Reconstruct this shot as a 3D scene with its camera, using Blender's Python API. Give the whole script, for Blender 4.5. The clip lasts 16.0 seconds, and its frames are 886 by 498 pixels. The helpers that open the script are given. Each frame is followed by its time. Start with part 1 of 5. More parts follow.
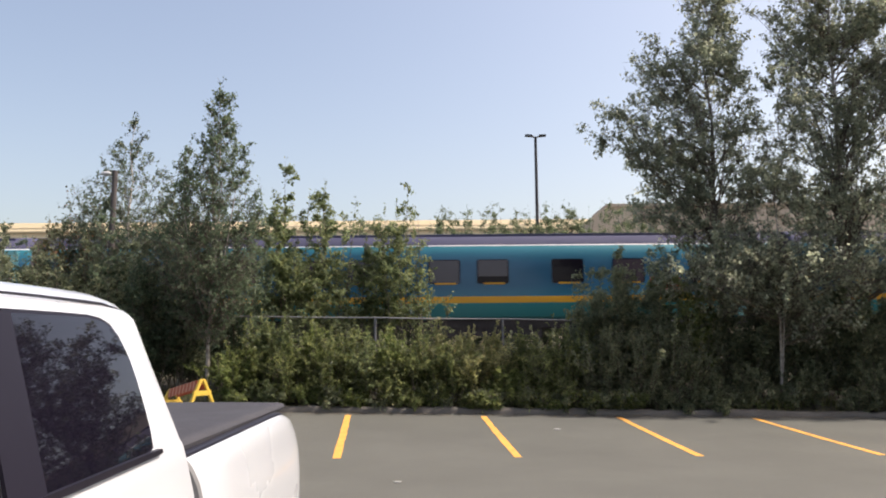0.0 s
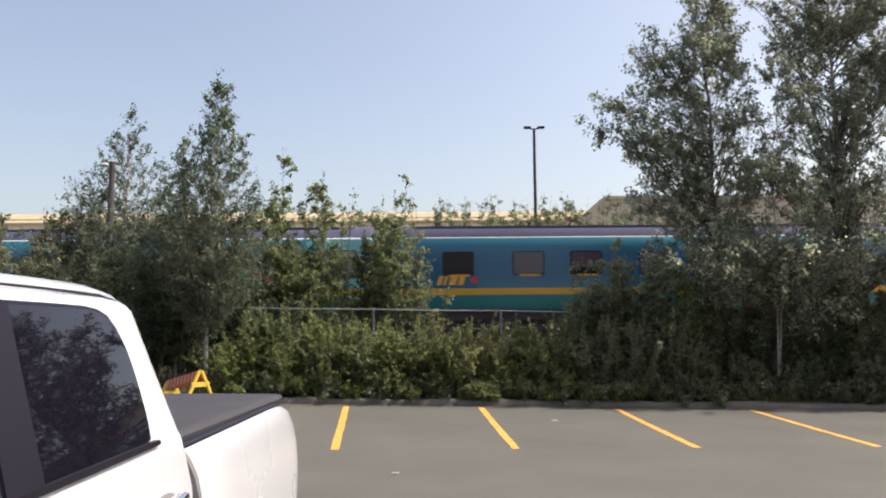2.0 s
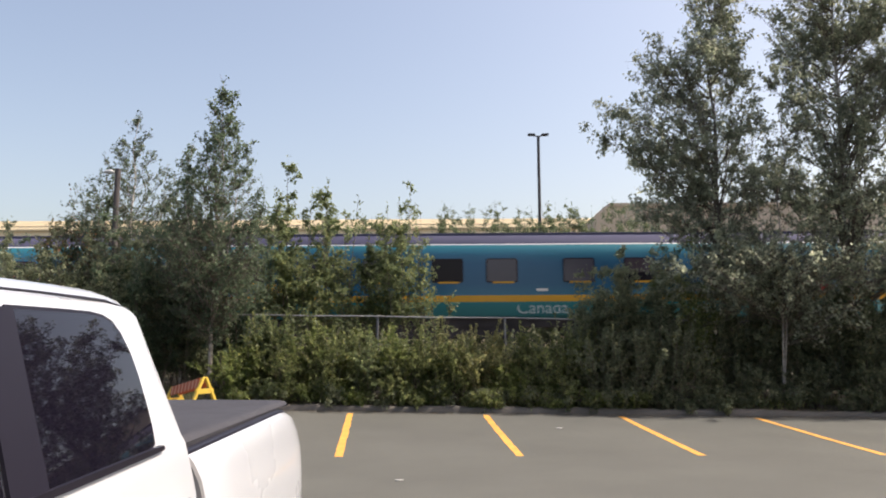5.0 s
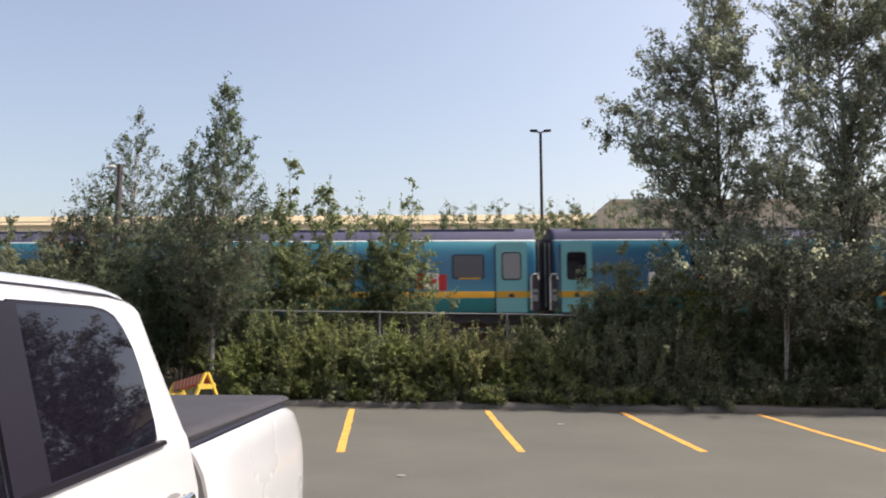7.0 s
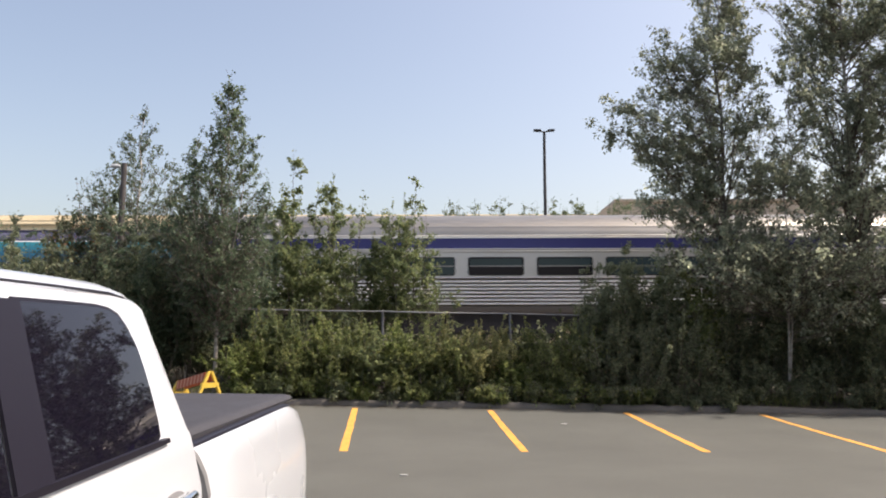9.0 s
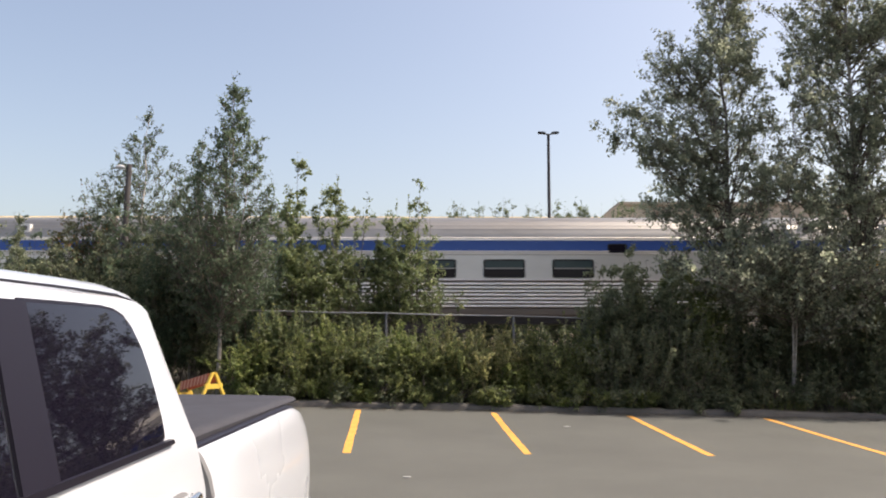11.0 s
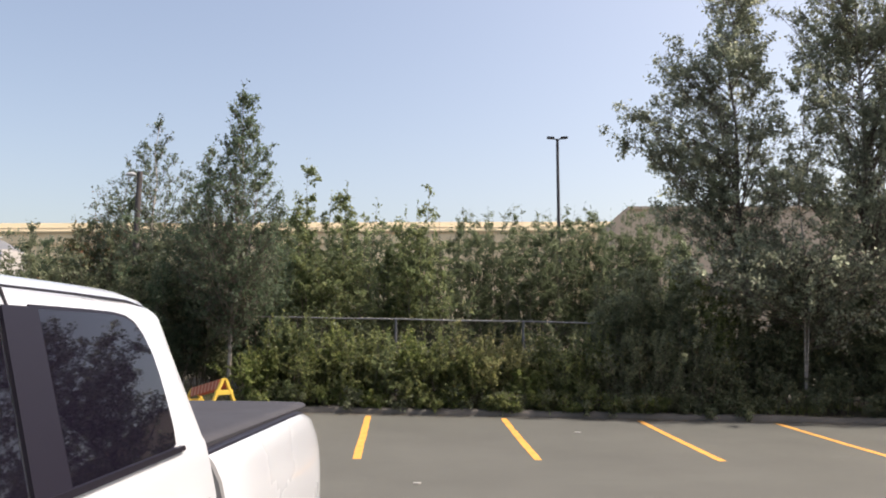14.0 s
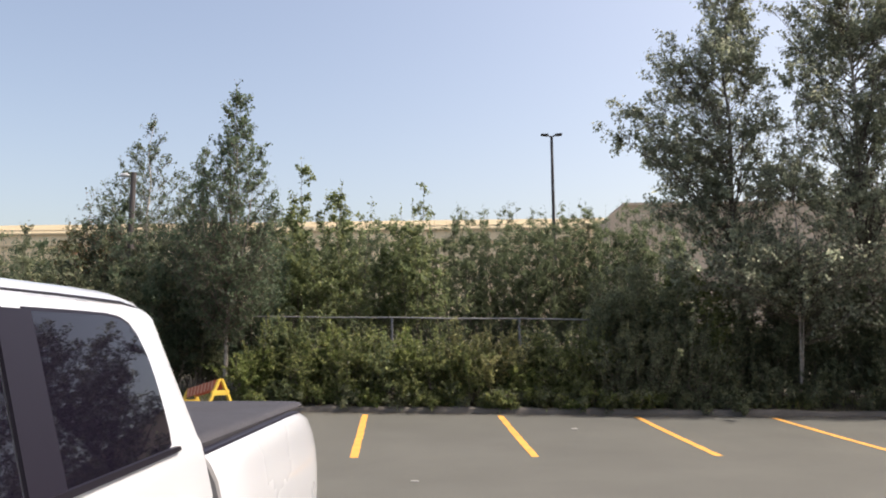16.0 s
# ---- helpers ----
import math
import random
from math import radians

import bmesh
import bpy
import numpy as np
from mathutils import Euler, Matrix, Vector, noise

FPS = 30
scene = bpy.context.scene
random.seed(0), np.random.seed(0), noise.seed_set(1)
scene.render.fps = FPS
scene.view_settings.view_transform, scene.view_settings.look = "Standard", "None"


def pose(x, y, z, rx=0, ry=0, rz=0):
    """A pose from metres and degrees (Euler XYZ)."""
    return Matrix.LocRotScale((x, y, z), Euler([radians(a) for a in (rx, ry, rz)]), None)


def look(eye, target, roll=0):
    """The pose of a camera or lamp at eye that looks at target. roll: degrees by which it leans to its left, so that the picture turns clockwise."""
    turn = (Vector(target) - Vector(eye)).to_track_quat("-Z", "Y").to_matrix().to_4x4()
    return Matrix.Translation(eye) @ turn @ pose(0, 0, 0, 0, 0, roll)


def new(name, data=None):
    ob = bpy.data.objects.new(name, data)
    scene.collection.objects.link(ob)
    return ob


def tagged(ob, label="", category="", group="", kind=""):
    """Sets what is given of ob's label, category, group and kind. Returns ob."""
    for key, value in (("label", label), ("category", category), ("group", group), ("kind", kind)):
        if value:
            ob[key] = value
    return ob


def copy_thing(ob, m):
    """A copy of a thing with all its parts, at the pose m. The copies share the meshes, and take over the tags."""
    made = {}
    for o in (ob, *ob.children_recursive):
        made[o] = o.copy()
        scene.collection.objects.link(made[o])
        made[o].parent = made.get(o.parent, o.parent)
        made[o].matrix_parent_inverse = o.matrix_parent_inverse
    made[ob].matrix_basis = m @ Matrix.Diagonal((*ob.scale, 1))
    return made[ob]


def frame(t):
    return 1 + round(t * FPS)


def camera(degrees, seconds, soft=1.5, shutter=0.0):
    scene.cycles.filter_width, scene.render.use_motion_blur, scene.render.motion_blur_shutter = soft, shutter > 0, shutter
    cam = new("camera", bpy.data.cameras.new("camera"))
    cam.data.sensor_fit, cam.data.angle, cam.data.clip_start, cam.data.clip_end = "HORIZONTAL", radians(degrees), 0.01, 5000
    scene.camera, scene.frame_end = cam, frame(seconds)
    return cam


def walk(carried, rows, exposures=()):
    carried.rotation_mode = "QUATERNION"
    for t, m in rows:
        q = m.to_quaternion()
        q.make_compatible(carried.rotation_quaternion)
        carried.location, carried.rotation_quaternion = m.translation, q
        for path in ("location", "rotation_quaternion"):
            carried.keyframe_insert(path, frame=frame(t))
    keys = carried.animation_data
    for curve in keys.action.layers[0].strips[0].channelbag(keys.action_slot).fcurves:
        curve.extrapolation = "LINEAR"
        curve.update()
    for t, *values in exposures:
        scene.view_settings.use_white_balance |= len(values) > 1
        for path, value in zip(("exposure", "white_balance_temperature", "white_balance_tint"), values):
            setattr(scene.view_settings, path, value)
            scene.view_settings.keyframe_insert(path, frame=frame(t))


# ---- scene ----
# Camera: a hand-held phone that stands beside a parked pickup and sways a little.
cam = camera(58.5, 16.0, soft=1.95, shutter=0.12)
# seconds, eye x, y, z, degrees up, degrees to the right, degrees by which level lines rise to the right
CAMERA_ROWS = (
    (0.0, -0.000, -0.000, 1.820, 6.40, 0.00, 0.50),
    (0.5, 0.001, 0.002, 1.817, 6.29, -0.13, 0.42),
    (1.0, -0.001, 0.001, 1.817, 6.07, -0.17, 0.36),
    (1.5, 0.003, 0.003, 1.817, 5.91, -0.24, 0.32),
    (2.0, 0.003, -0.001, 1.820, 5.81, 0.12, 0.44),
    (2.5, 0.002, -0.003, 1.819, 5.99, 0.15, 0.46),
    (3.0, 0.000, -0.001, 1.816, 5.86, -0.03, 0.27),
    (3.5, 0.003, 0.002, 1.817, 5.86, -0.11, 0.26),
    (4.0, 0.003, -0.002, 1.817, 6.21, -0.07, 0.31),
    (6.5, 0.001, -0.001, 1.814, 6.36, -0.41, 0.37),
    (7.0, 0.003, 0.000, 1.814, 6.04, -0.33, 0.25),
    (7.5, 0.001, 0.002, 1.815, 5.91, -0.21, 0.23),
    (8.0, 0.004, 0.002, 1.816, 6.01, -0.22, 0.20),
    (8.5, 0.004, 0.002, 1.814, 6.11, -0.39, 0.12),
    (9.0, 0.002, 0.001, 1.812, 6.01, -0.57, 0.10),
    (11.5, -0.001, -0.001, 1.814, 6.26, -0.96, -0.26),
    (12.0, -0.001, 0.000, 1.813, 6.35, -1.10, -0.33),
    (12.5, 0.001, 0.002, 1.813, 6.17, -1.17, -0.17),
    (13.0, 0.001, -0.001, 1.814, 6.36, -1.19, -0.09),
    (13.5, 0.002, -0.003, 1.814, 6.54, -1.37, -0.08),
    (14.0, -0.002, -0.000, 1.814, 6.55, -1.52, -0.00),
    (14.5, -0.000, -0.003, 1.813, 6.60, -1.68, 0.11),
    (15.0, 0.000, -0.004, 1.815, 6.61, -1.47, 0.28),
    (15.5, 0.001, -0.001, 1.816, 6.72, -1.42, 0.47),
    (16.0, 0.003, -0.001, 1.813, 6.41, -1.19, 0.61),
)


def aim(x, y, z, up, right, rise):
    u, r = radians(up), radians(right)
    way = Vector((math.sin(r) * math.cos(u), math.cos(r) * math.cos(u), math.sin(u)))
    return look((x, y, z), Vector((x, y, z)) + way, -rise)


walk(cam, [(row[0], aim(*row[1:])) for row in CAMERA_ROWS], [(0, 1.03, 7600, 15), (16, 1.03, 7600, 15)])

# World: hazy summer sky, high sun from the right and slightly behind the trees.
SUN_WAY = Vector((0.575, 0.07, 0.80)).normalized()
world = bpy.data.worlds.new("sky")
scene.world = world
world.use_nodes = True
wn = world.node_tree
sky = wn.nodes.new("ShaderNodeTexSky")
sky.sky_type, sky.sun_disc = "NISHITA", False
sky.sun_elevation = math.asin(SUN_WAY.z)
sky.sun_rotation = math.atan2(SUN_WAY.x, SUN_WAY.y)
sky.air_density, sky.dust_density, sky.ozone_density, sky.altitude = 1.0, 3.6, 1.0, 50
back = wn.nodes["Background"]
back.inputs["Strength"].default_value = 0.118
wn.links.new(sky.outputs[0], back.inputs["Color"])
sun = new("sun", bpy.data.lights.new("sun", "SUN"))
sun.data.energy, sun.data.angle, sun.data.color = 2.75, radians(0.8), (1.0, 0.995, 0.985)
sun.matrix_world = look(SUN_WAY * 60, (0, 0, 0))


# ---- materials ----
def material(name, color, rough=0.6, metal=0.0, vary=0.12, fine=40.0, coarse=2.0, bump=0.0, stretch=(1, 1, 1), second=None, coat=0.0, spec=0.5, random=0.0):
    """A surface with grain at two scales; second: the colour of its stains; random: how much each object differs."""
    m = bpy.data.materials.new(name)
    m.use_nodes = True
    nt, p = m.node_tree, m.node_tree.nodes["Principled BSDF"]
    N, L = nt.nodes.new, nt.links.new
    p.inputs["Roughness"].default_value, p.inputs["Metallic"].default_value = rough, metal
    p.inputs["Coat Weight"].default_value, p.inputs["Coat Roughness"].default_value = coat, 0.05
    p.inputs["Specular IOR Level"].default_value = spec
    co, mp = N("ShaderNodeTexCoord"), N("ShaderNodeMapping")
    mp.inputs["Scale"].default_value = stretch
    L(co.outputs["Object"], mp.inputs["Vector"])
    big, small = N("ShaderNodeTexNoise"), N("ShaderNodeTexNoise")
    for n, s, d in ((big, coarse, 5), (small, fine, 3)):
        n.inputs["Scale"].default_value, n.inputs["Detail"].default_value = s, d
        L(mp.outputs[0], n.inputs["Vector"])
    dark = tuple(c * (1 - vary) for c in color)
    light = tuple(min(1, c * (1 + vary)) for c in color)
    a, b = N("ShaderNodeMix"), N("ShaderNodeMix")
    for n in (a, b):
        n.data_type = "RGBA"
    ramp = N("ShaderNodeMapRange")
    ramp.inputs["From Min"].default_value, ramp.inputs["From Max"].default_value = 0.38, 0.68
    L(big.outputs[0], ramp.inputs["Value"])
    L(ramp.outputs[0], a.inputs["Factor"])
    a.inputs["A"].default_value, a.inputs["B"].default_value = (*color, 1), (*(second or dark), 1)
    L(small.outputs[0], b.inputs["Factor"])
    b.inputs["B"].default_value = (*light, 1)
    L(a.outputs["Result"], b.inputs["A"])
    half = N("ShaderNodeMath")
    half.operation = "MULTIPLY"
    half.inputs[1].default_value = 0.5
    L(small.outputs[0], half.inputs[0])
    L(half.outputs[0], b.inputs["Factor"])
    out = b.outputs["Result"]
    if random:
        info, hs = N("ShaderNodeObjectInfo"), N("ShaderNodeHueSaturation")
        mr = N("ShaderNodeMapRange")
        mr.inputs["To Min"].default_value, mr.inputs["To Max"].default_value = 1 - random, 1 + random
        L(info.outputs["Random"], mr.inputs["Value"])
        L(mr.outputs[0], hs.inputs["Value"])
        L(out, hs.inputs["Color"])
        out = hs.outputs[0]
    L(out, p.inputs["Base Color"])
    rr = N("ShaderNodeMapRange")
    rr.inputs["To Min"].default_value, rr.inputs["To Max"].default_value = max(0.02, rough * 0.8), min(1, rough * 1.2)
    L(big.outputs[0], rr.inputs["Value"])
    L(rr.outputs[0], p.inputs["Roughness"])
    if bump:
        bp = N("ShaderNodeBump")
        bp.inputs["Strength"].default_value, bp.inputs["Distance"].default_value = bump, 0.01
        L(small.outputs[0], bp.inputs["Height"])
        L(bp.outputs[0], p.inputs["Normal"])
    return m


def leaf_material(name, low, high, yellow, through_light=0.6):
    """Leaves: each island takes its own green between two tones, a few go yellow; light passes through them."""
    m = bpy.data.materials.new(name)
    m.use_nodes = True
    nt, p = m.node_tree, m.node_tree.nodes["Principled BSDF"]
    N, L = nt.nodes.new, nt.links.new
    geo, ramp = N("ShaderNodeNewGeometry"), N("ShaderNodeValToRGB")
    ramp.color_ramp.elements[0].color, ramp.color_ramp.elements[1].color = (*low, 1), (*yellow, 1)
    ramp.color_ramp.elements.new(0.8).color = (*high, 1)
    ramp.color_ramp.elements.new(0.35).color = (*[(a + b) / 2 for a, b in zip(low, high)], 1)
    L(geo.outputs["Random Per Island"], ramp.inputs[0])
    co, nz, hs, mr = N("ShaderNodeTexCoord"), N("ShaderNodeTexNoise"), N("ShaderNodeHueSaturation"), N("ShaderNodeMapRange")
    nz.inputs["Scale"].default_value = 2.2
    L(co.outputs["Object"], nz.inputs["Vector"])
    mr.inputs["From Min"].default_value, mr.inputs["From Max"].default_value = 0.3, 0.7
    mr.inputs["To Min"].default_value, mr.inputs["To Max"].default_value = 0.74, 1.26
    L(nz.outputs[0], mr.inputs["Value"])
    L(mr.outputs[0], hs.inputs["Value"])
    L(ramp.outputs[0], hs.inputs["Color"])
    L(hs.outputs[0], p.inputs["Base Color"])
    p.inputs["Roughness"].default_value, p.inputs["Specular IOR Level"].default_value = 0.48, 0.4
    tr, mix = N("ShaderNodeBsdfTranslucent"), N("ShaderNodeMixShader")
    warm = N("ShaderNodeHueSaturation")
    warm.inputs["Hue"].default_value, warm.inputs["Value"].default_value = 0.485, 1.5
    L(hs.outputs[0], warm.inputs["Color"])
    L(warm.outputs[0], tr.inputs["Color"])
    mix.inputs[0].default_value = through_light
    L(p.outputs[0], mix.inputs[1])
    L(tr.outputs[0], mix.inputs[2])
    L(mix.outputs[0], nt.nodes["Material Output"].inputs["Surface"])
    return m


ASPHALT = material("asphalt", (0.0815, 0.083, 0.0735), 0.9, vary=0.35, fine=70, coarse=0.45, bump=0.5, second=(0.064, 0.066, 0.0585))
SOIL = material("soil", (0.055, 0.046, 0.034), 0.95, vary=0.4, fine=18, coarse=0.8, bump=0.8, second=(0.035, 0.038, 0.018))
KERB = material("kerb_asphalt", (0.108, 0.097, 0.086), 0.95, vary=0.45, fine=30, coarse=1.5, bump=0.9)
PAINT_YELLOW = material("road_paint", (0.68, 0.33, 0.06), 0.75, vary=0.18, fine=90, coarse=4, bump=0.3, second=(0.52, 0.26, 0.06))
GRAVEL = material("gravel", (0.16, 0.145, 0.13), 0.95, vary=0.4, fine=25, coarse=3, bump=1.0)
RUST = material("rusty_steel", (0.16, 0.09, 0.06), 0.7, metal=0.4, vary=0.3)
TIMBER = material("old_timber", (0.10, 0.08, 0.065), 0.9, vary=0.3, stretch=(1, 8, 8))
GALV_OLD = material("weathered_zinc", (0.16, 0.16, 0.165), 0.6, metal=0.5, vary=0.2)
WIRE = material("dark_rusted_wire", (0.07, 0.065, 0.062), 0.8, metal=0.2, vary=0.3)
GALV_RAIL = material("dull_rail_zinc", (0.27, 0.27, 0.275), 0.55, metal=0.6, vary=0.3, fine=6, coarse=0.8)
GALV = material("galvanised_steel", (0.55, 0.56, 0.57), 0.45, metal=0.7, vary=0.12)
BARK_PALE = material("birch_bark", (0.42, 0.39, 0.35), 0.85, vary=0.35, fine=20, coarse=6, bump=0.6, stretch=(1, 1, 3), second=(0.16, 0.14, 0.12))
BARK_BIRCH = material("patchy_birch_bark", (0.30, 0.27, 0.24), 0.85, vary=0.4, fine=14, coarse=5, bump=0.6, stretch=(1, 1, 2.2), second=(0.11, 0.085, 0.07))
BARK_DIM = material("grey_bark", (0.15, 0.13, 0.115), 0.9, vary=0.5, fine=20, coarse=4, bump=0.7, stretch=(1, 1, 3), second=(0.09, 0.08, 0.07))
BARK = material("brown_bark", (0.13, 0.105, 0.085), 0.9, vary=0.35, fine=25, coarse=5, bump=0.7)
LEAF_BIRCH = leaf_material("birch_leaf", (0.062, 0.095, 0.060), (0.111, 0.154, 0.096), (0.145, 0.180, 0.113))
LEAF_POPLAR = leaf_material("poplar_leaf", (0.170, 0.198, 0.142), (0.305, 0.340, 0.248), (0.400, 0.410, 0.300))
LEAF_MAPLE = leaf_material("maple_leaf", (0.106, 0.143, 0.074), (0.153, 0.191, 0.090), (0.206, 0.219, 0.099), 0.6)
LEAF_HEDGE = leaf_material("hedge_leaf", (0.082, 0.112, 0.046), (0.165, 0.196, 0.081), (0.243, 0.259, 0.112), 0.6)
LEAF_DARK = leaf_material("shrub_leaf", (0.102, 0.127, 0.080), (0.180, 0.208, 0.127), (0.258, 0.258, 0.160))
LEAF_FAR = leaf_material("far_leaf", (0.099, 0.131, 0.075), (0.118, 0.153, 0.086), (0.140, 0.166, 0.090), 0.6)
DRY_LEAF = leaf_material("dry_leaf", (0.07, 0.05, 0.035), (0.16, 0.115, 0.07), (0.22, 0.17, 0.10), 0.1)
LEAF_PALE = leaf_material("pale_birch_leaf", (0.067, 0.096, 0.065), (0.122, 0.162, 0.114), (0.173, 0.198, 0.141))
LEAF_LIME = leaf_material("lime_leaf", (0.081, 0.116, 0.038), (0.175, 0.221, 0.080), (0.261, 0.277, 0.114), 0.6)
LEAF_OLIVE = leaf_material("olive_leaf", (0.150, 0.169, 0.084), (0.273, 0.281, 0.129), (0.369, 0.338, 0.166), 0.6)
LEAF_REDDISH = leaf_material("reddish_leaf", (0.064, 0.068, 0.033), (0.126, 0.126, 0.054), (0.267, 0.143, 0.083))
GRASS = leaf_material("grass_blade", (0.064, 0.093, 0.028), (0.159, 0.187, 0.069), (0.335, 0.297, 0.157))
TRAIN_BLUE = material("blue_paint", (0.014, 0.081, 0.165), 0.35, vary=0.10, fine=6, coarse=0.5, coat=0.3, stretch=(0.3, 1, 1))


def height_paint(name, stops, low=1.0, high=3.4):
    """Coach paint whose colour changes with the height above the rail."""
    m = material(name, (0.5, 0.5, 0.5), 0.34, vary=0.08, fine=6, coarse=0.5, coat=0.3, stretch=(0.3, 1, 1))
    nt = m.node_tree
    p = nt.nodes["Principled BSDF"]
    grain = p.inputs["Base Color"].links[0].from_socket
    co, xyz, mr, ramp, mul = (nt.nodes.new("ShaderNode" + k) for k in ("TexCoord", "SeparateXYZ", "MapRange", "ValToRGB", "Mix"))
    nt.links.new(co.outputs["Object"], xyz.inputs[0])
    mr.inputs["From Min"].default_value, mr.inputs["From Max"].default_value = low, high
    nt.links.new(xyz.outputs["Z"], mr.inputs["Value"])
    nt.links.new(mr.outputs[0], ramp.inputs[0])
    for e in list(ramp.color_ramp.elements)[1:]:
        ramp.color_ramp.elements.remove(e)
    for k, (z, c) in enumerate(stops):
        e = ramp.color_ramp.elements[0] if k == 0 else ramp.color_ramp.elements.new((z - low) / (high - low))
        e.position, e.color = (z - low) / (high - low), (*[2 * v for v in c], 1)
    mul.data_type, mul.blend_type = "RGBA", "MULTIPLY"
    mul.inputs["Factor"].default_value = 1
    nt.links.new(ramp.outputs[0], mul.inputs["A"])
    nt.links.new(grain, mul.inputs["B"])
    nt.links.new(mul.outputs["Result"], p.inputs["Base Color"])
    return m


# Teal at the top, blue at mid-height; below the stripe it darkens downwards.
TRAIN_FADE = height_paint("height_graded_paint", ((1.0, (0.0125, 0.1384, 0.1569)), (1.35, (0.0172, 0.1978, 0.2135)), (1.55, (0.0187, 0.2176, 0.2385)), (1.74, (0.0125, 0.1384, 0.2197)), (2.1, (0.0094, 0.1028, 0.2009)), (2.75, (0.0094, 0.1054, 0.2072)), (3.05, (0.0125, 0.145, 0.226)), (3.3, (0.0187, 0.2043, 0.2574))))
TRAIN_YELLOW = material("stripe_yellow", (0.72, 0.36, 0.03), 0.45, vary=0.08)
TRAIN_DOOR = material("door_teal", (0.17, 0.45, 0.47), 0.4, vary=0.06)
TRAIN_ROOF = material("roof_grey", (0.078, 0.080, 0.132), 0.85, spec=0.15, vary=0.18, fine=4, coarse=0.6, stretch=(0.3, 1, 1))
TRAIN_WHITE = material("white_line", (0.75, 0.75, 0.75), 0.45)
UNDER = material("underframe_black", (0.053, 0.046, 0.053), 0.8, vary=0.3)
BELLOWS = material("purple_grey_bellows", (0.05, 0.045, 0.06), 0.75, vary=0.3)
RUBBER = material("black_rubber", (0.02, 0.02, 0.02), 0.7)
STEEL = material("stainless_steel", (0.74, 0.71, 0.675), 0.42, metal=0.5, vary=0.10, fine=8, coarse=0.7, stretch=(0.25, 1, 1), second=(0.62, 0.59, 0.56))
# Sun on the ribs and shade in the grooves are put into these colours.
STEEL_FLUTE_LIT = material("polished_lit_fluted_steel", (0.93, 0.88, 0.83), 0.3, metal=0.15, vary=0.12, fine=8, coarse=0.7, stretch=(0.25, 1, 1), second=(0.82, 0.77, 0.725))
STEEL_SHADE_GRIME = material("shaded_grimy_steel", (0.21, 0.175, 0.155), 0.6, metal=0.2, vary=0.2, fine=8, coarse=0.7, stretch=(0.25, 1, 1))
STEEL_BRIGHT = material("bright_steel_frame", (0.74, 0.73, 0.71), 0.4, metal=0.35, vary=0.06, fine=8, coarse=0.7)
STEEL_ROOF = material("grimy_steel_roof", (0.33, 0.32, 0.30), 0.40, metal=0.75, vary=0.16, fine=8, coarse=0.8, stretch=(0.25, 1, 1), second=(0.20, 0.19, 0.175))
STEEL_DULL = material("dull_steel", (0.33, 0.315, 0.30), 0.45, metal=0.7, vary=0.14, fine=10, coarse=1)
BAND_NAVY = material("navy_band", (0.045, 0.045, 0.20), 0.4, vary=0.1)
BAND_BLUE = material("blue_band", (0.025, 0.085, 0.32), 0.4, vary=0.1)
GLASS_DARK = material("dark_glass", (0.014, 0.011, 0.018), 0.05, vary=0.3, coarse=0.8, spec=0.2)
GLASS_LOUNGE = material("lounge_glass", (0.026, 0.020, 0.030), 0.06, vary=0.3, coarse=0.8, spec=0.25)
GLASS_GREEN = material("greenish_glass", (0.055, 0.082, 0.088), 0.06, vary=0.2, coarse=1.0, spec=0.2)
GLASS_GREY = material("blind_behind_glass", (0.088, 0.082, 0.105), 0.15, vary=0.15, coarse=0.8)
GLASS_MAUVE = material("mauve_blind_behind_glass", (0.085, 0.062, 0.080), 0.15, vary=0.25, coarse=1.5)
GLASS_PALE = material("pale_blind_behind_glass", (0.26, 0.25, 0.27), 0.2, vary=0.15, coarse=0.8)
TAIL_TAN = material("tan_panel", (0.42, 0.31, 0.20), 0.6, vary=0.1)
RAIL_TEAL = material("window_rail_teal", (0.22, 0.30, 0.30), 0.4)
GLASS_DOME = material("dome_glass", (0.075, 0.070, 0.078), 0.08, vary=0.15, coarse=0.6, spec=0.3)
FLAG_RED = material("flag_red", (0.62, 0.03, 0.03), 0.5)
FLAG_WHITE = material("flag_white", (0.78, 0.76, 0.74), 0.5)
LETTER_GREY = material("letter_grey", (0.42, 0.52, 0.54), 0.5)
CAR_WHITE = material("white_car_paint", (0.54, 0.567, 0.61), 0.28, vary=0.02, coat=0.8, fine=3, coarse=0.8)
BLACK_TRIM = material("black_trim", (0.011, 0.0095, 0.017), 0.4, vary=0.1, spec=0.2)
GAP_GREY = material("gap_grey", (0.208, 0.208, 0.215), 0.6)
VINYL = material("grey_vinyl", (0.031, 0.031, 0.040), 0.72, vary=0.08, fine=300, coarse=3, bump=0.3)
TINTED = material("tinted_window", (0.006, 0.005, 0.010), 0.015, vary=0.05, spec=0.42)
CHROME = material("chrome", (0.8, 0.8, 0.8), 0.12, metal=1.0, vary=0.03)
LAMP_RED = material("lamp_red", (0.45, 0.02, 0.02), 0.15, coat=0.6)
BARRIER_YELLOW = material("barrier_yellow", (0.68, 0.46, 0.07), 0.5, vary=0.12, fine=30)
BARRIER_ORANGE = material("barrier_orange", (0.44, 0.105, 0.05), 0.5, vary=0.12, fine=30)
BARRIER_PALE = material("barrier_pale", (0.62, 0.30, 0.20), 0.5, vary=0.1)
STORE_TAN = material("store_wall_tan", (0.88, 0.73, 0.50), 0.85, vary=0.08, fine=3, coarse=0.2)
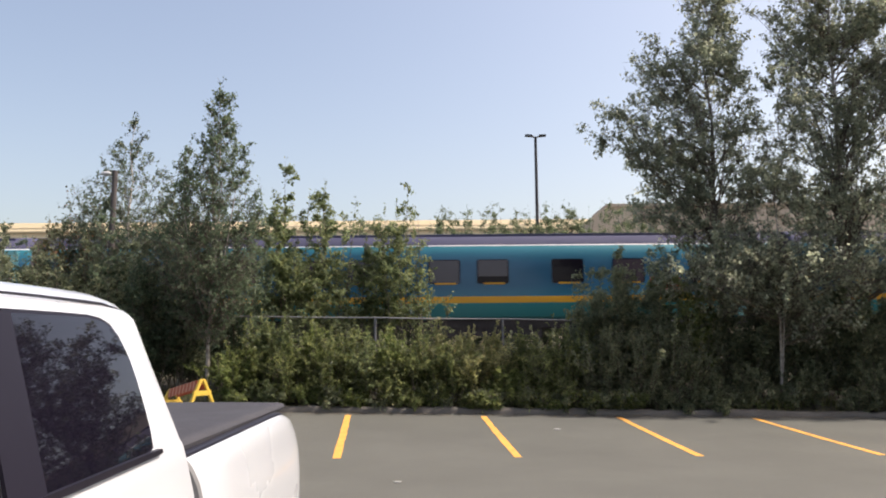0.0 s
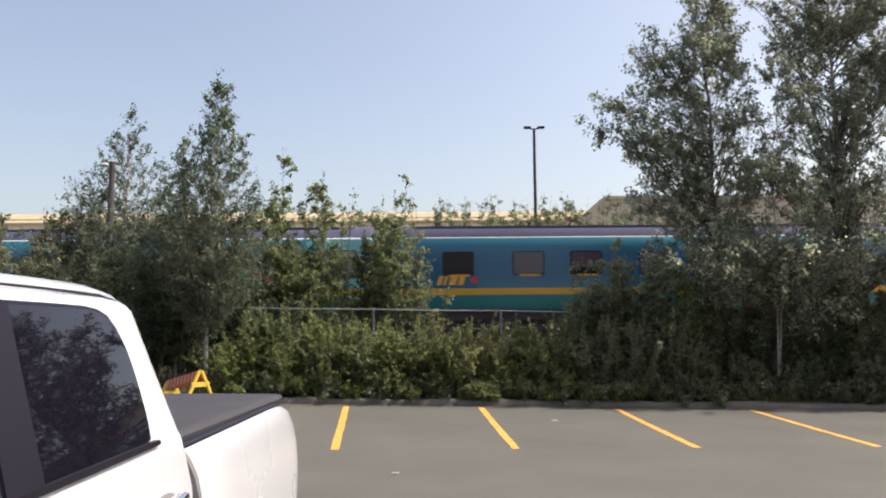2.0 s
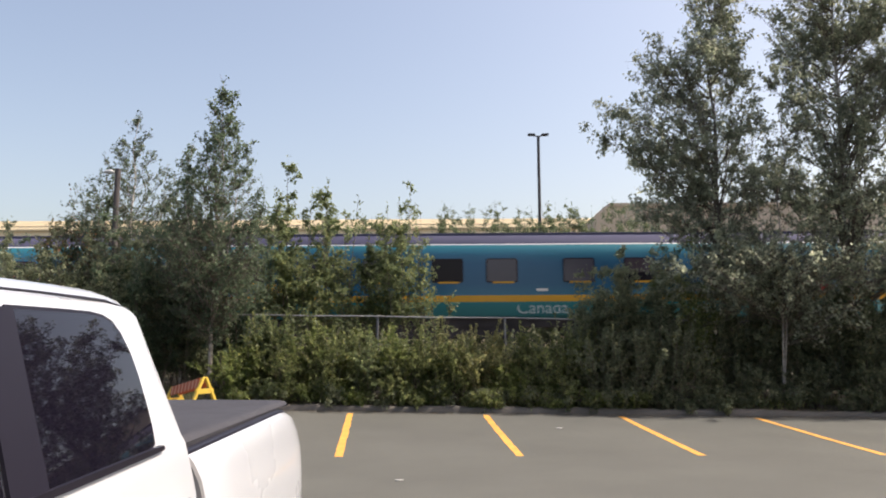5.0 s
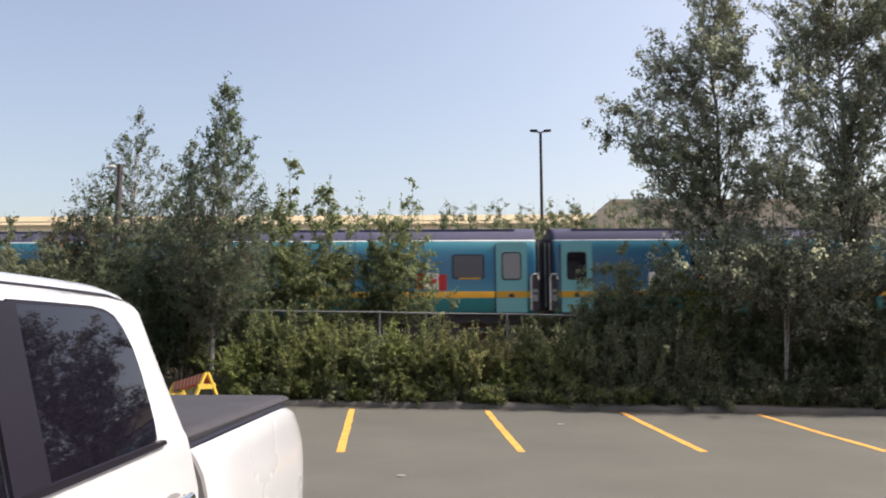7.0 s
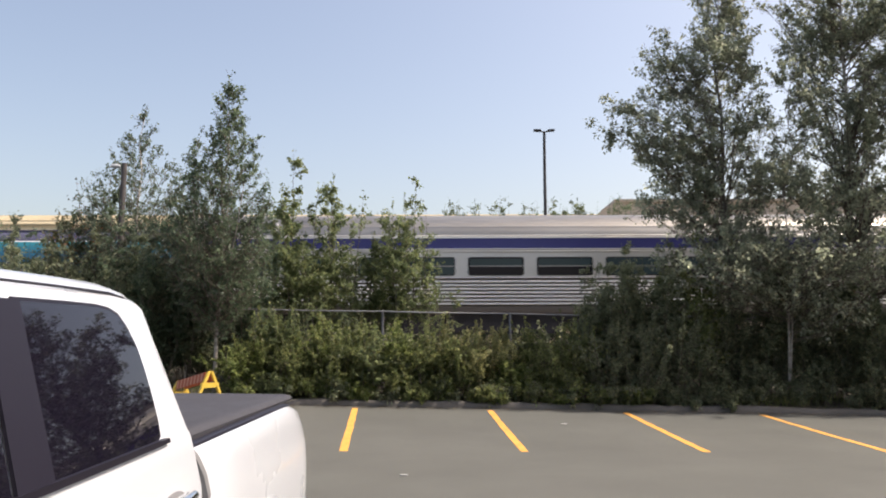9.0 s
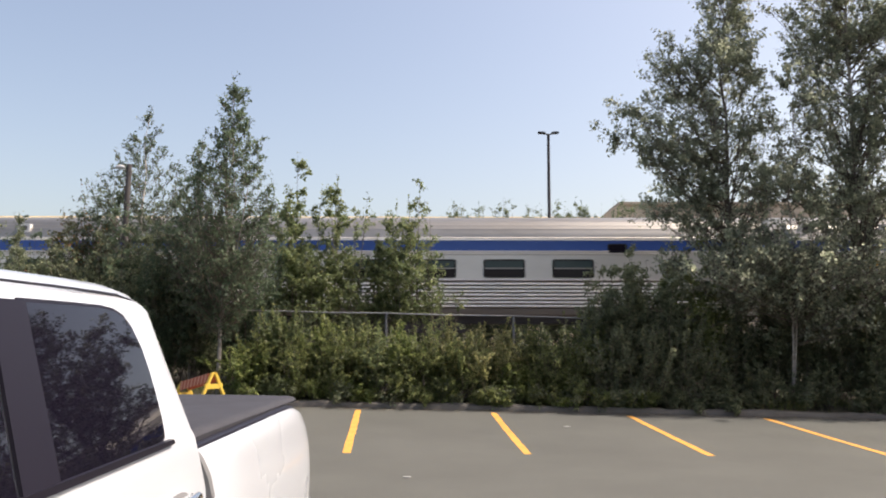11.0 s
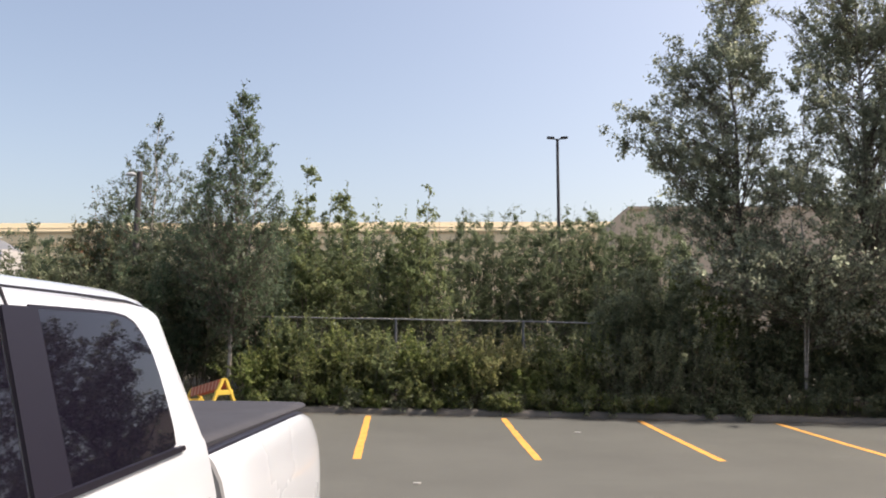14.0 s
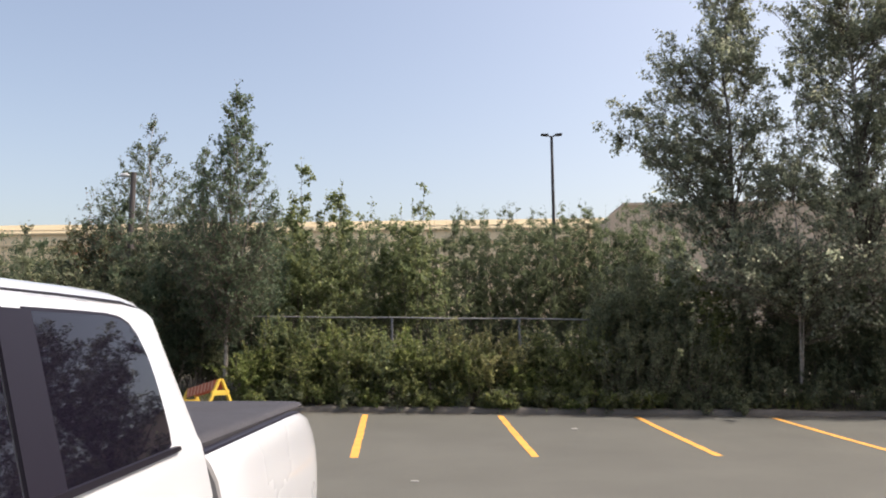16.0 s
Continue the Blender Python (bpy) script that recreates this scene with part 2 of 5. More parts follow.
STORE_CAP = material("store_cap_cream", (0.60, 0.49, 0.32), 0.8, vary=0.06)
STORE_BROWN = material("brown_wall", (0.62, 0.50, 0.385), 0.9, vary=0.1, fine=4, coarse=0.3)
POLE_DARK = material("dark_pole", (0.05, 0.048, 0.052), 0.6, metal=0.3, vary=0.2)
POLE_WOOD = material("weathered_pole", (0.085, 0.075, 0.075), 0.85, vary=0.25, stretch=(4, 4, 1))
LAMP_WHITE = material("lamp_white", (0.45, 0.46, 0.48), 0.3)
LITTER = material("pale_litter", (0.42, 0.41, 0.39), 0.8)


# ---- mesh helpers ----
class Shape:
    """Collects vertices, faces and material numbers."""

    def __init__(self):
        self.v, self.f, self.m = [], [], []

    def add(self, verts, faces, mat=0):
        k = len(self.v)
        self.v.extend(tuple(p) for p in verts)
        self.f.extend(tuple(i + k for i in q) for q in faces)
        self.m.extend([mat] * len(faces))
        return self

    def box(self, x0, x1, y0, y1, z0, z1, mat=0):
        return self.add([(x, y, z) for z in (z0, z1) for y in (y0, y1) for x in (x0, x1)],
                        [(0, 2, 3, 1), (4, 5, 7, 6), (0, 1, 5, 4), (2, 6, 7, 3), (0, 4, 6, 2), (1, 3, 7, 5)], mat)

    def tube(self, points, radii, sides=6, mat=0, caps=True):
        pts = [Vector(p) for p in points]
        verts, faces = [], []
        for i, p in enumerate(pts):
            d = (pts[min(i + 1, len(pts) - 1)] - pts[max(i - 1, 0)]).normalized()
            a = d.orthogonal().normalized() if abs(d.z) < 0.99 else Vector((1, 0, 0))
            b = d.cross(a).normalized()
            a = b.cross(d)
            for k in range(sides):
                t = 2 * math.pi * k / sides
                verts.append(p + (a * math.cos(t) + b * math.sin(t)) * radii[i])
        for i in range(len(pts) - 1):
            for k in range(sides):
                n = (k + 1) % sides
                faces.append((i * sides + k, i * sides + n, (i + 1) * sides + n, (i + 1) * sides + k))
        if caps:
            faces += [tuple(range(sides))[::-1], tuple((len(pts) - 1) * sides + k for k in range(sides))]
        return self.add(verts, faces, mat)

    def loft(self, rings, mats=None, closed=False, caps=True):
        """Rings of equally many points; mats: a material number for each strip round the ring."""
        n = len(rings[0])
        verts = [p for r in rings for p in r]
        spans = n if closed else n - 1
        for i in range(len(rings) - 1):
            for k in range(spans):
                q = (k + 1) % n
                k0 = len(self.v)
                self.f.append((i * n + k + k0, i * n + q + k0, (i + 1) * n + q + k0, (i + 1) * n + k + k0))
                self.m.append(mats[k] if mats else 0)
        k0 = len(self.v)
        self.v.extend(tuple(p) for p in verts)
        if caps:
            self.f.append(tuple(k0 + k for k in range(n))[::-1])
            self.f.append(tuple(k0 + (len(rings) - 1) * n + k for k in range(n)))
            self.m += [caps if caps is not True else 0] * 2
        return self

    def prism(self, outline, depth, mat=0):
        """An outline of 3D points pushed along the vector depth."""
        n, d = len(outline), Vector(depth)
        verts = [Vector(p) for p in outline] + [Vector(p) + d for p in outline]
        faces = [tuple(range(n))[::-1], tuple(range(n, 2 * n))] + [(k, (k + 1) % n, n + (k + 1) % n, n + k) for k in range(n)]
        return self.add(verts, faces, mat)

    def mesh(self, name, mats, smooth=None, bevel=0.0):
        me = bpy.data.meshes.new(name)
        me.from_pydata(self.v, [], self.f)
        for m in mats:
            me.materials.append(m)
        me.polygons.foreach_set("material_index", self.m)
        bm = bmesh.new()
        bm.from_mesh(me)
        bmesh.ops.recalc_face_normals(bm, faces=bm.faces)
        if bevel:
            edges = [e for e in bm.edges if len(e.link_faces) == 2 and e.calc_face_angle(0) > 0.6]
            bmesh.ops.bevel(bm, geom=edges, offset=bevel, segments=2, affect="EDGES", clamp_overlap=True)
        bm.to_mesh(me)
        bm.free()
        if smooth is not None:
            me.shade_smooth()
            me.set_sharp_from_angle(angle=radians(smooth))
        me.update()
        return me


def part(name, shape, mats, parent=None, label="", smooth=None, bevel=0.0):
    mats = mats if isinstance(mats, (list, tuple)) else [mats]
    ob = new(name, shape if isinstance(shape, bpy.types.Mesh) else shape.mesh(name, mats, smooth, bevel))
    ob.parent = parent
    return tagged(ob, label)


def thing(name, at, label, category, group="", kind="", turn=0):
    ob = new(name)
    ob.empty_display_size = 0.2
    ob.matrix_basis = pose(*at, 0, 0, turn)
    return tagged(ob, label, category, group, kind)


def quads(name, verts, mat):
    """A mesh of loose four-cornered leaves from an array of shape (n, 4, 3)."""
    n = len(verts)
    me = bpy.data.meshes.new(name)
    me.vertices.add(4 * n)
    me.vertices.foreach_set("co", np.ascontiguousarray(verts, dtype=np.float32).ravel())
    me.loops.add(4 * n)
    me.loops.foreach_set("vertex_index", np.arange(4 * n, dtype=np.int32))
    me.polygons.add(n)
    me.polygons.foreach_set("loop_start", np.arange(0, 4 * n, 4, dtype=np.int32))
    me.materials.append(mat)
    me.update(calc_edges=True)
    return me


def unit(a):
    return a / np.maximum(np.linalg.norm(a, axis=1, keepdims=True), 1e-9)


def leaves(rng, at, outward, size, slim=0.62, fold=0.18, droop=0.5):
    """Leaf quads with a folded midrib at the given places."""
    n = len(at)
    axis = unit(rng.normal(size=(n, 3)) * 0.8 + outward * 0.6 + np.array([0, 0, -droop]))
    side = unit(np.cross(axis, unit(rng.normal(size=(n, 3)) + np.array([0, 0, 0.9]))))
    normal = np.cross(side, axis)
    s = (size * rng.uniform(0.6, 1.25, n))[:, None]
    base, tip = at - axis * s * 0.5, at + axis * s * 0.5
    mid = at - axis * s * 0.08 + normal * s * fold
    return np.stack([base, mid + side * s * slim * 0.5, tip, mid - side * s * slim * 0.5], axis=1)


# ---- ground ----
def ease(a, b, v):
    t = np.clip((v - a) / (b - a), 0, 1)
    return t * t * (3 - 2 * t)


def ground_z(x, y):
    """The lot is level by the pickup, rises a little to the kerb, and the bank beyond it climbs to the track."""
    x, y = np.asarray(x, float), np.asarray(y, float)
    tilt = 0.235 - 0.017 * np.clip(x, -12, 12)
    lot = tilt * np.clip((y - 10.6) / 5.9, 0, 1.15) ** 1.35
    bank = 0.12 * ease(16.9, 17.3, y) + 0.10 * ease(17.2, 20, y) + (0.78 - tilt) * ease(19.4, 23.2, y)
    return lot + bank


def axis_steps(spans):
    out = [spans[0][0]]
    for a, b, d in spans:
        n = max(1, round((b - a) / d))
        out += [a + (b - a) * (k + 1) / n for k in range(n)]
    return np.array(out)


KERB_Y = 16.72
gx = axis_steps([(-1500, -300, 300), (-300, -40, 20), (-40, -14, 2), (-14, 14, 0.4), (14, 40, 2), (40, 300, 20), (300, 1500, 300)])
gy = axis_steps([(-1500, -200, 260), (-200, -20, 20), (-20, 8, 2), (8, KERB_Y, 0.35), (KERB_Y, 30, 0.4), (30, 80, 5), (80, 300, 20), (300, 3000, 450)])
GX, GY = np.meshgrid(gx, gy)
GZ = ground_z(GX, GY)
rough_z = np.random.RandomState(5).normal(size=GZ.shape) * 0.02
GZ = GZ + rough_z * (GY > KERB_Y + 0.3) * (np.abs(GX) < 30) * (GY < 30)
gme = bpy.data.meshes.new("ground")
w = len(gx)
gme.from_pydata(np.stack([GX, GY, GZ], -1).reshape(-1, 3).tolist(), [],
                [(j * w + i, j * w + i + 1, (j + 1) * w + i + 1, (j + 1) * w + i) for j in range(len(gy) - 1) for i in range(w - 1)])
gme.materials.append(ASPHALT), gme.materials.append(SOIL)
gme.polygons.foreach_set("material_index", [0 if gy[j + 1] <= KERB_Y + 0.01 else 1 for j in range(len(gy) - 1) for i in range(w - 1)])
gme.shade_smooth()
tagged(new("ground", gme), "grey worn asphalt lot and rough earth bank below the railway", "ground", kind="structure")


def kerb():
    """A low, crumbling asphalt kerb along the lot's edge."""
    rng, s, rings = np.random.RandomState(3), Shape(), []
    for x in np.arange(-40, 40.1, 0.25):
        z = float(ground_z(x, KERB_Y))
        h, j = 0.125 + rng.normal() * 0.012, rng.normal() * 0.012
        rings.append([(x, KERB_Y - 0.02 + j, z - 0.1), (x, KERB_Y + 0.01 + j, z + h * 0.55), (x, KERB_Y + 0.05 + j, z + h * 0.9),
                      (x, KERB_Y + 0.12, z + h), (x, KERB_Y + 0.22, z + h * 0.95), (x, KERB_Y + 0.3 + j, z + h * 0.5), (x, KERB_Y + 0.32, z - 0.1)])
    s.loft(rings)
    tagged(part("kerb", s, KERB, smooth=50), "low crumbling dark asphalt kerb along the lot's edge", "kerb", kind="structure")


def parking_line(x0, y0, x1, y1, width=0.125):
    s, n, rng = Shape(), 22, np.random.RandomState(int(x0 * 10) + 99)
    rows = []
    for k in range(n + 1):
        t = k / n
        x, y = x0 + (x1 - x0) * t, y0 + (y1 - y0) * t
        e = rng.normal(size=2) * 0.004
        rows.append([(x + o, y, float(ground_z(x + o, y)) + 0.005) for o in (-width / 2 + e[0], 0, width / 2 + e[1])])
    s.loft(rows, caps=False)
    tagged(part("parking_line", s, PAINT_YELLOW), "slightly worn yellow painted parking line on asphalt", "marking", "parking lines", "structure")


kerb()
for k in range(5):
    parking_line(-1.97 + 2.765 * k, 16.45, -1.62 + 2.72 * k, 12.08)


def litter(x, y, size):
    s, rng = Shape(), np.random.RandomState(int(abs(x) * 100))
    ring = [(x + size * (0.6 + 0.5 * rng.rand()) * math.cos(a), y + 0.6 * size * (0.6 + 0.5 * rng.rand()) * math.sin(a)) for a in np.arange(0, 6.2, 0.8)]
    s.prism([(a, b, float(ground_z(a, b)) + 0.004) for a, b in ring], (0, 0, 0.012))
    tagged(part("litter", s, LITTER), "small flat pale scrap of paper on the asphalt", "litter", "scraps of litter")


litter(2.07, 14.8, 0.08)
litter(-0.61, 10.3, 0.06)


# ---- railway ----
RAIL_Z, TRACK_Y, SIDE_Y = 1.35, 26.02, 24.6


def railway():
    s = Shape()
    s.loft([[(x, TRACK_Y - 2.9, 0.9), (x, TRACK_Y - 1.7, 1.17), (x, TRACK_Y + 1.7, 1.17), (x, TRACK_Y + 2.9, 0.9)] for x in np.arange(-330, 271, 20)], caps=False)
    track = thing("railway_track", (0, 0, 0), "single railway track of rusty rails on gravel ballast", "railway", kind="structure")
    part("ballast", s, GRAVEL, track)
    for y in (TRACK_Y - 0.755, TRACK_Y + 0.755):
        r = Shape()
        prof = [(-0.07, 1.19), (-0.07, 1.205), (-0.012, 1.22), (-0.012, 1.31), (-0.036, 1.32), (-0.036, RAIL_Z), (0.036, RAIL_Z), (0.036, 1.32), (0.012, 1.31), (0.012, 1.22), (0.07, 1.205), (0.07, 1.19)]
        r.loft([[(x, y + a, b) for a, b in prof] for x in (-330, 270)], closed=True)
        part("rail", r, RUST, track)
    t = Shape()
    for x in np.arange(-60, 60, 0.55):
        t.box(x - 0.11, x + 0.11, TRACK_Y - 1.28, TRACK_Y + 1.28, 1.08, 1.19)
    tagged(part("sleepers", t, TIMBER, track), kind="stuff")


railway()


# ---- train ----
def rounded(x0, x1, z0, z1, r, y, n=4):
    """A rounded rectangle in a plane across y."""
    out = []
    for cx, cz, a0 in ((x1 - r, z1 - r, 0), (x0 + r, z1 - r, 90), (x0 + r, z0 + r, 180), (x1 - r, z0 + r, 270)):
        for k in range(n + 1):
            a = radians(a0 + 90 * k / n)
            out.append((cx + r * math.cos(a), y, cz + r * math.sin(a)))
    return out


def train_window(car, x, z0, z1, width, glass, y, sill=None, rim=RUBBER, r=0.09):
    w = part("window", Shape().prism(rounded(x - width / 2, x + width / 2, z0, z1, r, y), (0, -0.012, 0)), rim, car)
    e = 0.016 if sill else 0.035
    part("pane", Shape().prism(rounded(x - width / 2 + e, x + width / 2 - e, z0 + e, z1 - e, r * 0.8, y - 0.012), (0, -0.006, 0)), glass, w)
    if sill:
        part("sill", Shape().box(x - width * 0.28, x + width * 0.36, y - 0.024, y, z0 - 0.01, z0 + 0.045), sill, w)
    return w


def maple_flag(car, x, z, y, w=0.95, h=0.5, plain=False):
    """A waving flag painted on the side: red, white, red, with a leaf."""
    def wave(t):
        return 0.035 * math.sin(t * 5.2)
    f = thing("flag_decal", (0, 0, 0), "", "")
    f.parent = car
    for a, b, m in ((0, 0.27, FLAG_RED), (0.27, 0.73, FLAG_WHITE), (0.73, 1, FLAG_RED)):
        s = Shape()
        ts = np.linspace(a, b, 5)
        ring = [(x + w * (t - 0.5), y, z - h / 2 + wave(t)) for t in ts] + [(x + w * (t - 0.5), y, z + h / 2 + wave(t)) for t in ts[::-1]]
        s.prism(ring, (0, -0.004, 0))
        part("field", s, FLAG_WHITE if plain else m, f)
    if not plain:
        half = [(0, 0.5), (0.1, 0.3), (0.2, 0.35), (0.15, 0.05), (0.3, 0.2), (0.34, 0.12), (0.5, 0.15), (0.42, 0.0), (0.47, -0.05), (0.2, -0.25), (0.23, -0.35), (0.03, -0.3), (0.03, -0.5)]
        ring = half + [(-a, b) for a, b in half[::-1]]
        part("leaf", Shape().prism([(x + a * h * 0.75, y - 0.004, z + b * h * 0.75 + wave(0.5)) for a, b in ring], (0, -0.003, 0)), FLAG_RED, f)


def mark(car, x, z, y, mat, w=0.95, h=0.28):
    """A maker's mark as plain slanted shapes."""
    m = thing("emblem", (0, 0, 0), "", "")
    m.parent = car
    for a, b in ((-0.5, -0.36), (-0.3, -0.2), (-0.12, 0.12), (0.18, 0.36)):
        part("bar", Shape().prism([(x + w * a, y, z - h / 2), (x + w * b, y, z - h / 2), (x + w * b + 0.1, y, z + h / 2), (x + w * a + 0.1, y, z + h / 2)], (0, -0.004, 0)), mat, m)


def lettering(car, text, x, z, y, height, mat):
    cu = bpy.data.curves.new("lettering", "FONT")
    cu.body, cu.size, cu.align_x, cu.extrude = text, height, "CENTER", 0.002
    tmp = bpy.data.objects.new("lettering", cu)
    me = bpy.data.meshes.new_from_object(tmp)
    bpy.data.objects.remove(tmp)
    me.materials.clear()
    me.materials.append(mat)
    ob = new("lettering", me)
    ob.parent, ob.matrix_basis = car, pose(x, y, z, 90, 0, 0)


def bogie(car, x, wheelbase=2.6):
    b = part("bogie", Shape().box(x - 1.7, x + 1.7, -1.12, -0.98, 0.42, 0.62).box(x - 1.7, x + 1.7, 0.98, 1.12, 0.42, 0.62).box(x - 0.35, x + 0.35, -1.12, 1.12, 0.4, 0.75), UNDER, car, bevel=0.02)
    for dx in (-wheelbase / 2, wheelbase / 2):
        for y in (-0.755, 0.755):
            ring = [(x + dx + 0.455 * math.cos(a), y - 0.065, 0.455 + 0.455 * math.sin(a)) for a in np.linspace(0, 2 * math.pi, 21)[:-1]]
            part("wheel", Shape().prism(ring, (0, 0.13, 0)), RUST, b)


def couple_end(car, x0, x1, z0, z1, half=0.85):
    """The ribbed rubber gangway at a car's end."""
    rings, n = [], 12
    for k in range(n + 1):
        a = 0.03 * (k % 2)
        x, h, z = x0 + (x1 - x0) * k / n, half - a, z1 - a
        rings.append([(x, -h, z0), (x, -h, z - 0.12), (x, -h + 0.12, z), (x, h - 0.12, z), (x, h, z - 0.12), (x, h, z0)])
    part("gangway", Shape().loft(rings, closed=True), BELLOWS, car)
    for k in (2, 7):
        x = x0 + (x1 - x0) * k / n
        part("gangway_rod", Shape().tube([(x, -half - 0.04, z0 + 0.1), (x, -half - 0.04, z1 - 0.15)], [0.014] * 2, 6), GALV, car)


R_PITCH, R_LEN = 23.4, 22.55
WINDOWS_R = (2.4, 4.6, 6.4, 8.55, 10.25, 12.65, 14.55, 16.95, 18.6, 21.0)


def blue_coach(seed, flip=False, blinds="gdghgdhggh", windows=WINDOWS_R, flag=19.85, logo=3.3, word=11.5, plain=False, logo_mat=None, door=22.35, dark_door=False):
    """A flush-sided coach in blue and teal with a yellow stripe; x runs from its leading coupling, y=-1.42 is the near side."""
    rng = random.Random(seed)
    car = thing("railway_coach", (0, 0, 0), "blue and teal railway coach with a yellow stripe, moving", "railway car", "coaches of the passing train")
    prof = [(-1.30, 1.02), (-1.385, 1.10), (-1.42, 1.515), (-1.422, 1.535), (-1.422, 1.735), (-1.42, 1.755), (-1.42, 2.55), (-1.405, 2.95), (-1.36, 3.18), (-1.29, 3.33), (-1.275, 3.36), (-1.15, 3.58), (-0.8, 3.77), (0, 3.86)]
    mats = [0, 0, 0, 1, 0, 0, 0, 0, 0, 2, 3, 3, 3]
    full = prof + [(-a, b) for a, b in prof[-2::-1]]
    both = mats + mats[::-1]
    ends = [(0.27, 0.9), (0.31, 0.97), (0.38, 1.0), (23.02, 1.0), (23.09, 0.97), (23.13, 0.9)]
    s = Shape()
    rings = [[(x, a * k, 1.02 + (b - 1.02) * (0.985 + 0.015 * k)) for a, b in full] for x, k in ends]
    s.loft(rings, both, caps=4)
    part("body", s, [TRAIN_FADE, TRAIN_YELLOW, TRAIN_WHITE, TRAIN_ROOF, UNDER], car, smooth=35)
    part("underframe", Shape().box(0.7, 22.7, -1.2, 1.2, 0.75, 1.03).box(6.5, 11, -1.15, 1.15, 0.4, 0.75).box(12.3, 15.8, -1.15, 1.15, 0.45, 0.75), UNDER, car, bevel=0.03)
    part("roof_rail", Shape().box(0.9, 22.5, -1.0, -0.9, 3.66, 3.74), TRAIN_ROOF, car)
    for bx in (3.5, 19.9):
        bogie(car, bx)
    couple_end(car, 0.01, 0.34, 1.15, 3.45)
    couple_end(car, 23.06, 23.39, 1.15, 3.45)

    def at(o):
        return R_PITCH - o if flip else o
    for o, kind in zip(windows, blinds):
        w = train_window(car, at(o), 2.12, 2.90, 1.02, GLASS_DARK, -1.415, TRAIN_YELLOW, TRAIN_BLUE)
        if kind != "d":
            low = 2.17 if kind == "g" else rng.choice((2.36, 2.42))
            shade = Shape().prism([(at(o) - 0.46, -1.4335, low), (at(o) + 0.46, -1.4335, low - rng.uniform(-0.03, 0.03)), (at(o) + 0.46, -1.4335, 2.86), (at(o) - 0.46, -1.4335, 2.86)], (0, -0.002, 0))
            part("blind", shade, rng.choice((GLASS_GREY, GLASS_MAUVE, GLASS_GREY)), w)
    if door:
        x = at(door)
        d = part("door", Shape().prism(rounded(x - 0.48, x + 0.48, 1.08, 3.27, 0.03, -1.41), (0, -0.018, 0)), TRAIN_DOOR, car, "pale teal door")
        part("threshold_stripe", Shape().box(x - 0.475, x + 0.475, -1.436, -1.426, 1.535, 1.735), TRAIN_YELLOW, d)
        part("window_rim", Shape().prism(rounded(x - 0.31, x + 0.31, 2.08, 2.96, 0.11, -1.428), (0, -0.005, 0)), RUBBER, d)
        part("pane", Shape().prism(rounded(x - 0.27, x + 0.27, 2.12, 2.92, 0.08, -1.433), (0, -0.008, 0)), GLASS_DARK if dark_door else rng.choice((GLASS_GREY, GLASS_PALE, GLASS_PALE)), d)
        part("door_seam", Shape().box(x - 0.53, x - 0.49, -1.424, -1.41, 1.05, 3.2), UNDER, car)
        h = x + (0.72 if not flip else -0.72)
        rim = rounded(h - 0.14, h + 0.14, 1.12, 2.30, 0.08, -1.405)
        part("end_recess", Shape().prism(rim, (0, -0.02, 0)), UNDER, car)
        part("grab_rail", Shape().tube([(h - 0.12, -1.43, 1.15), (h - 0.12, -1.47, 1.3), (h - 0.12, -1.47, 2.18), (h - 0.05, -1.47, 2.27), (h + 0.07, -1.47, 2.27), (h + 0.11, -1.47, 2.18), (h + 0.11, -1.43, 2.1)], [0.022] * 7, 6), FLAG_WHITE, car)
        part("jumper_box", Shape().box(h - 0.07, h + 0.09, -1.47, -1.42, 1.42, 1.80), STEEL_DULL, car, bevel=0.02)
        part("jumper_socket", Shape().prism([(h + 0.01 + 0.05 * math.cos(a), -1.468, 1.66 + 0.05 * math.sin(a)) for a in np.linspace(0, 6.283, 13)[:-1]], (0, -0.02, 0)), RUBBER, car)
        part("door_lock", Shape().prism(rounded(x - 0.09, x + 0.07, 1.55, 1.66, 0.03, -1.434), (0, -0.008, 0)), UNDER, d)
        part("step_well", Shape().box(x - 0.45, x + 0.45, -1.44, -1.40, 0.98, 1.06), UNDER, car)
    if flag:
        maple_flag(car, at(flag), 2.05, -1.43, plain=plain)
    if logo:
        mark(car, at(logo), 1.98, -1.43, logo_mat or TRAIN_YELLOW)
        part("emblem_patch", Shape().prism(rounded(at(logo) + 0.6, at(logo) + 0.8, 1.9, 2.08, 0.03, -1.425), (0, -0.006, 0)), FLAG_RED, car)
    if word:
        lettering(car, "Canada", at(word), 1.17, -1.41, 0.54, LETTER_GREY)
        if flip:
            for lx in (22.62, 22.92):
                part("ladder_rail", Shape().tube([(lx, -1.40, 1.2), (lx, -1.48, 1.25), (lx, -1.48, 2.25), (lx, -1.40, 2.3)], [0.016] * 4, 6), FLAG_WHITE, car)
            for lz in (1.5, 1.85, 2.22):
                part("rung", Shape().tube([(22.62, -1.48, lz), (22.92, -1.48, lz)], [0.014] * 2, 6), FLAG_WHITE, car)
        part("number_bar", Shape().box(at(word) - 0.18, at(word) + 0.18, -1.428, -1.42, 1.86, 1.94), FLAG_WHITE, car)
    return car


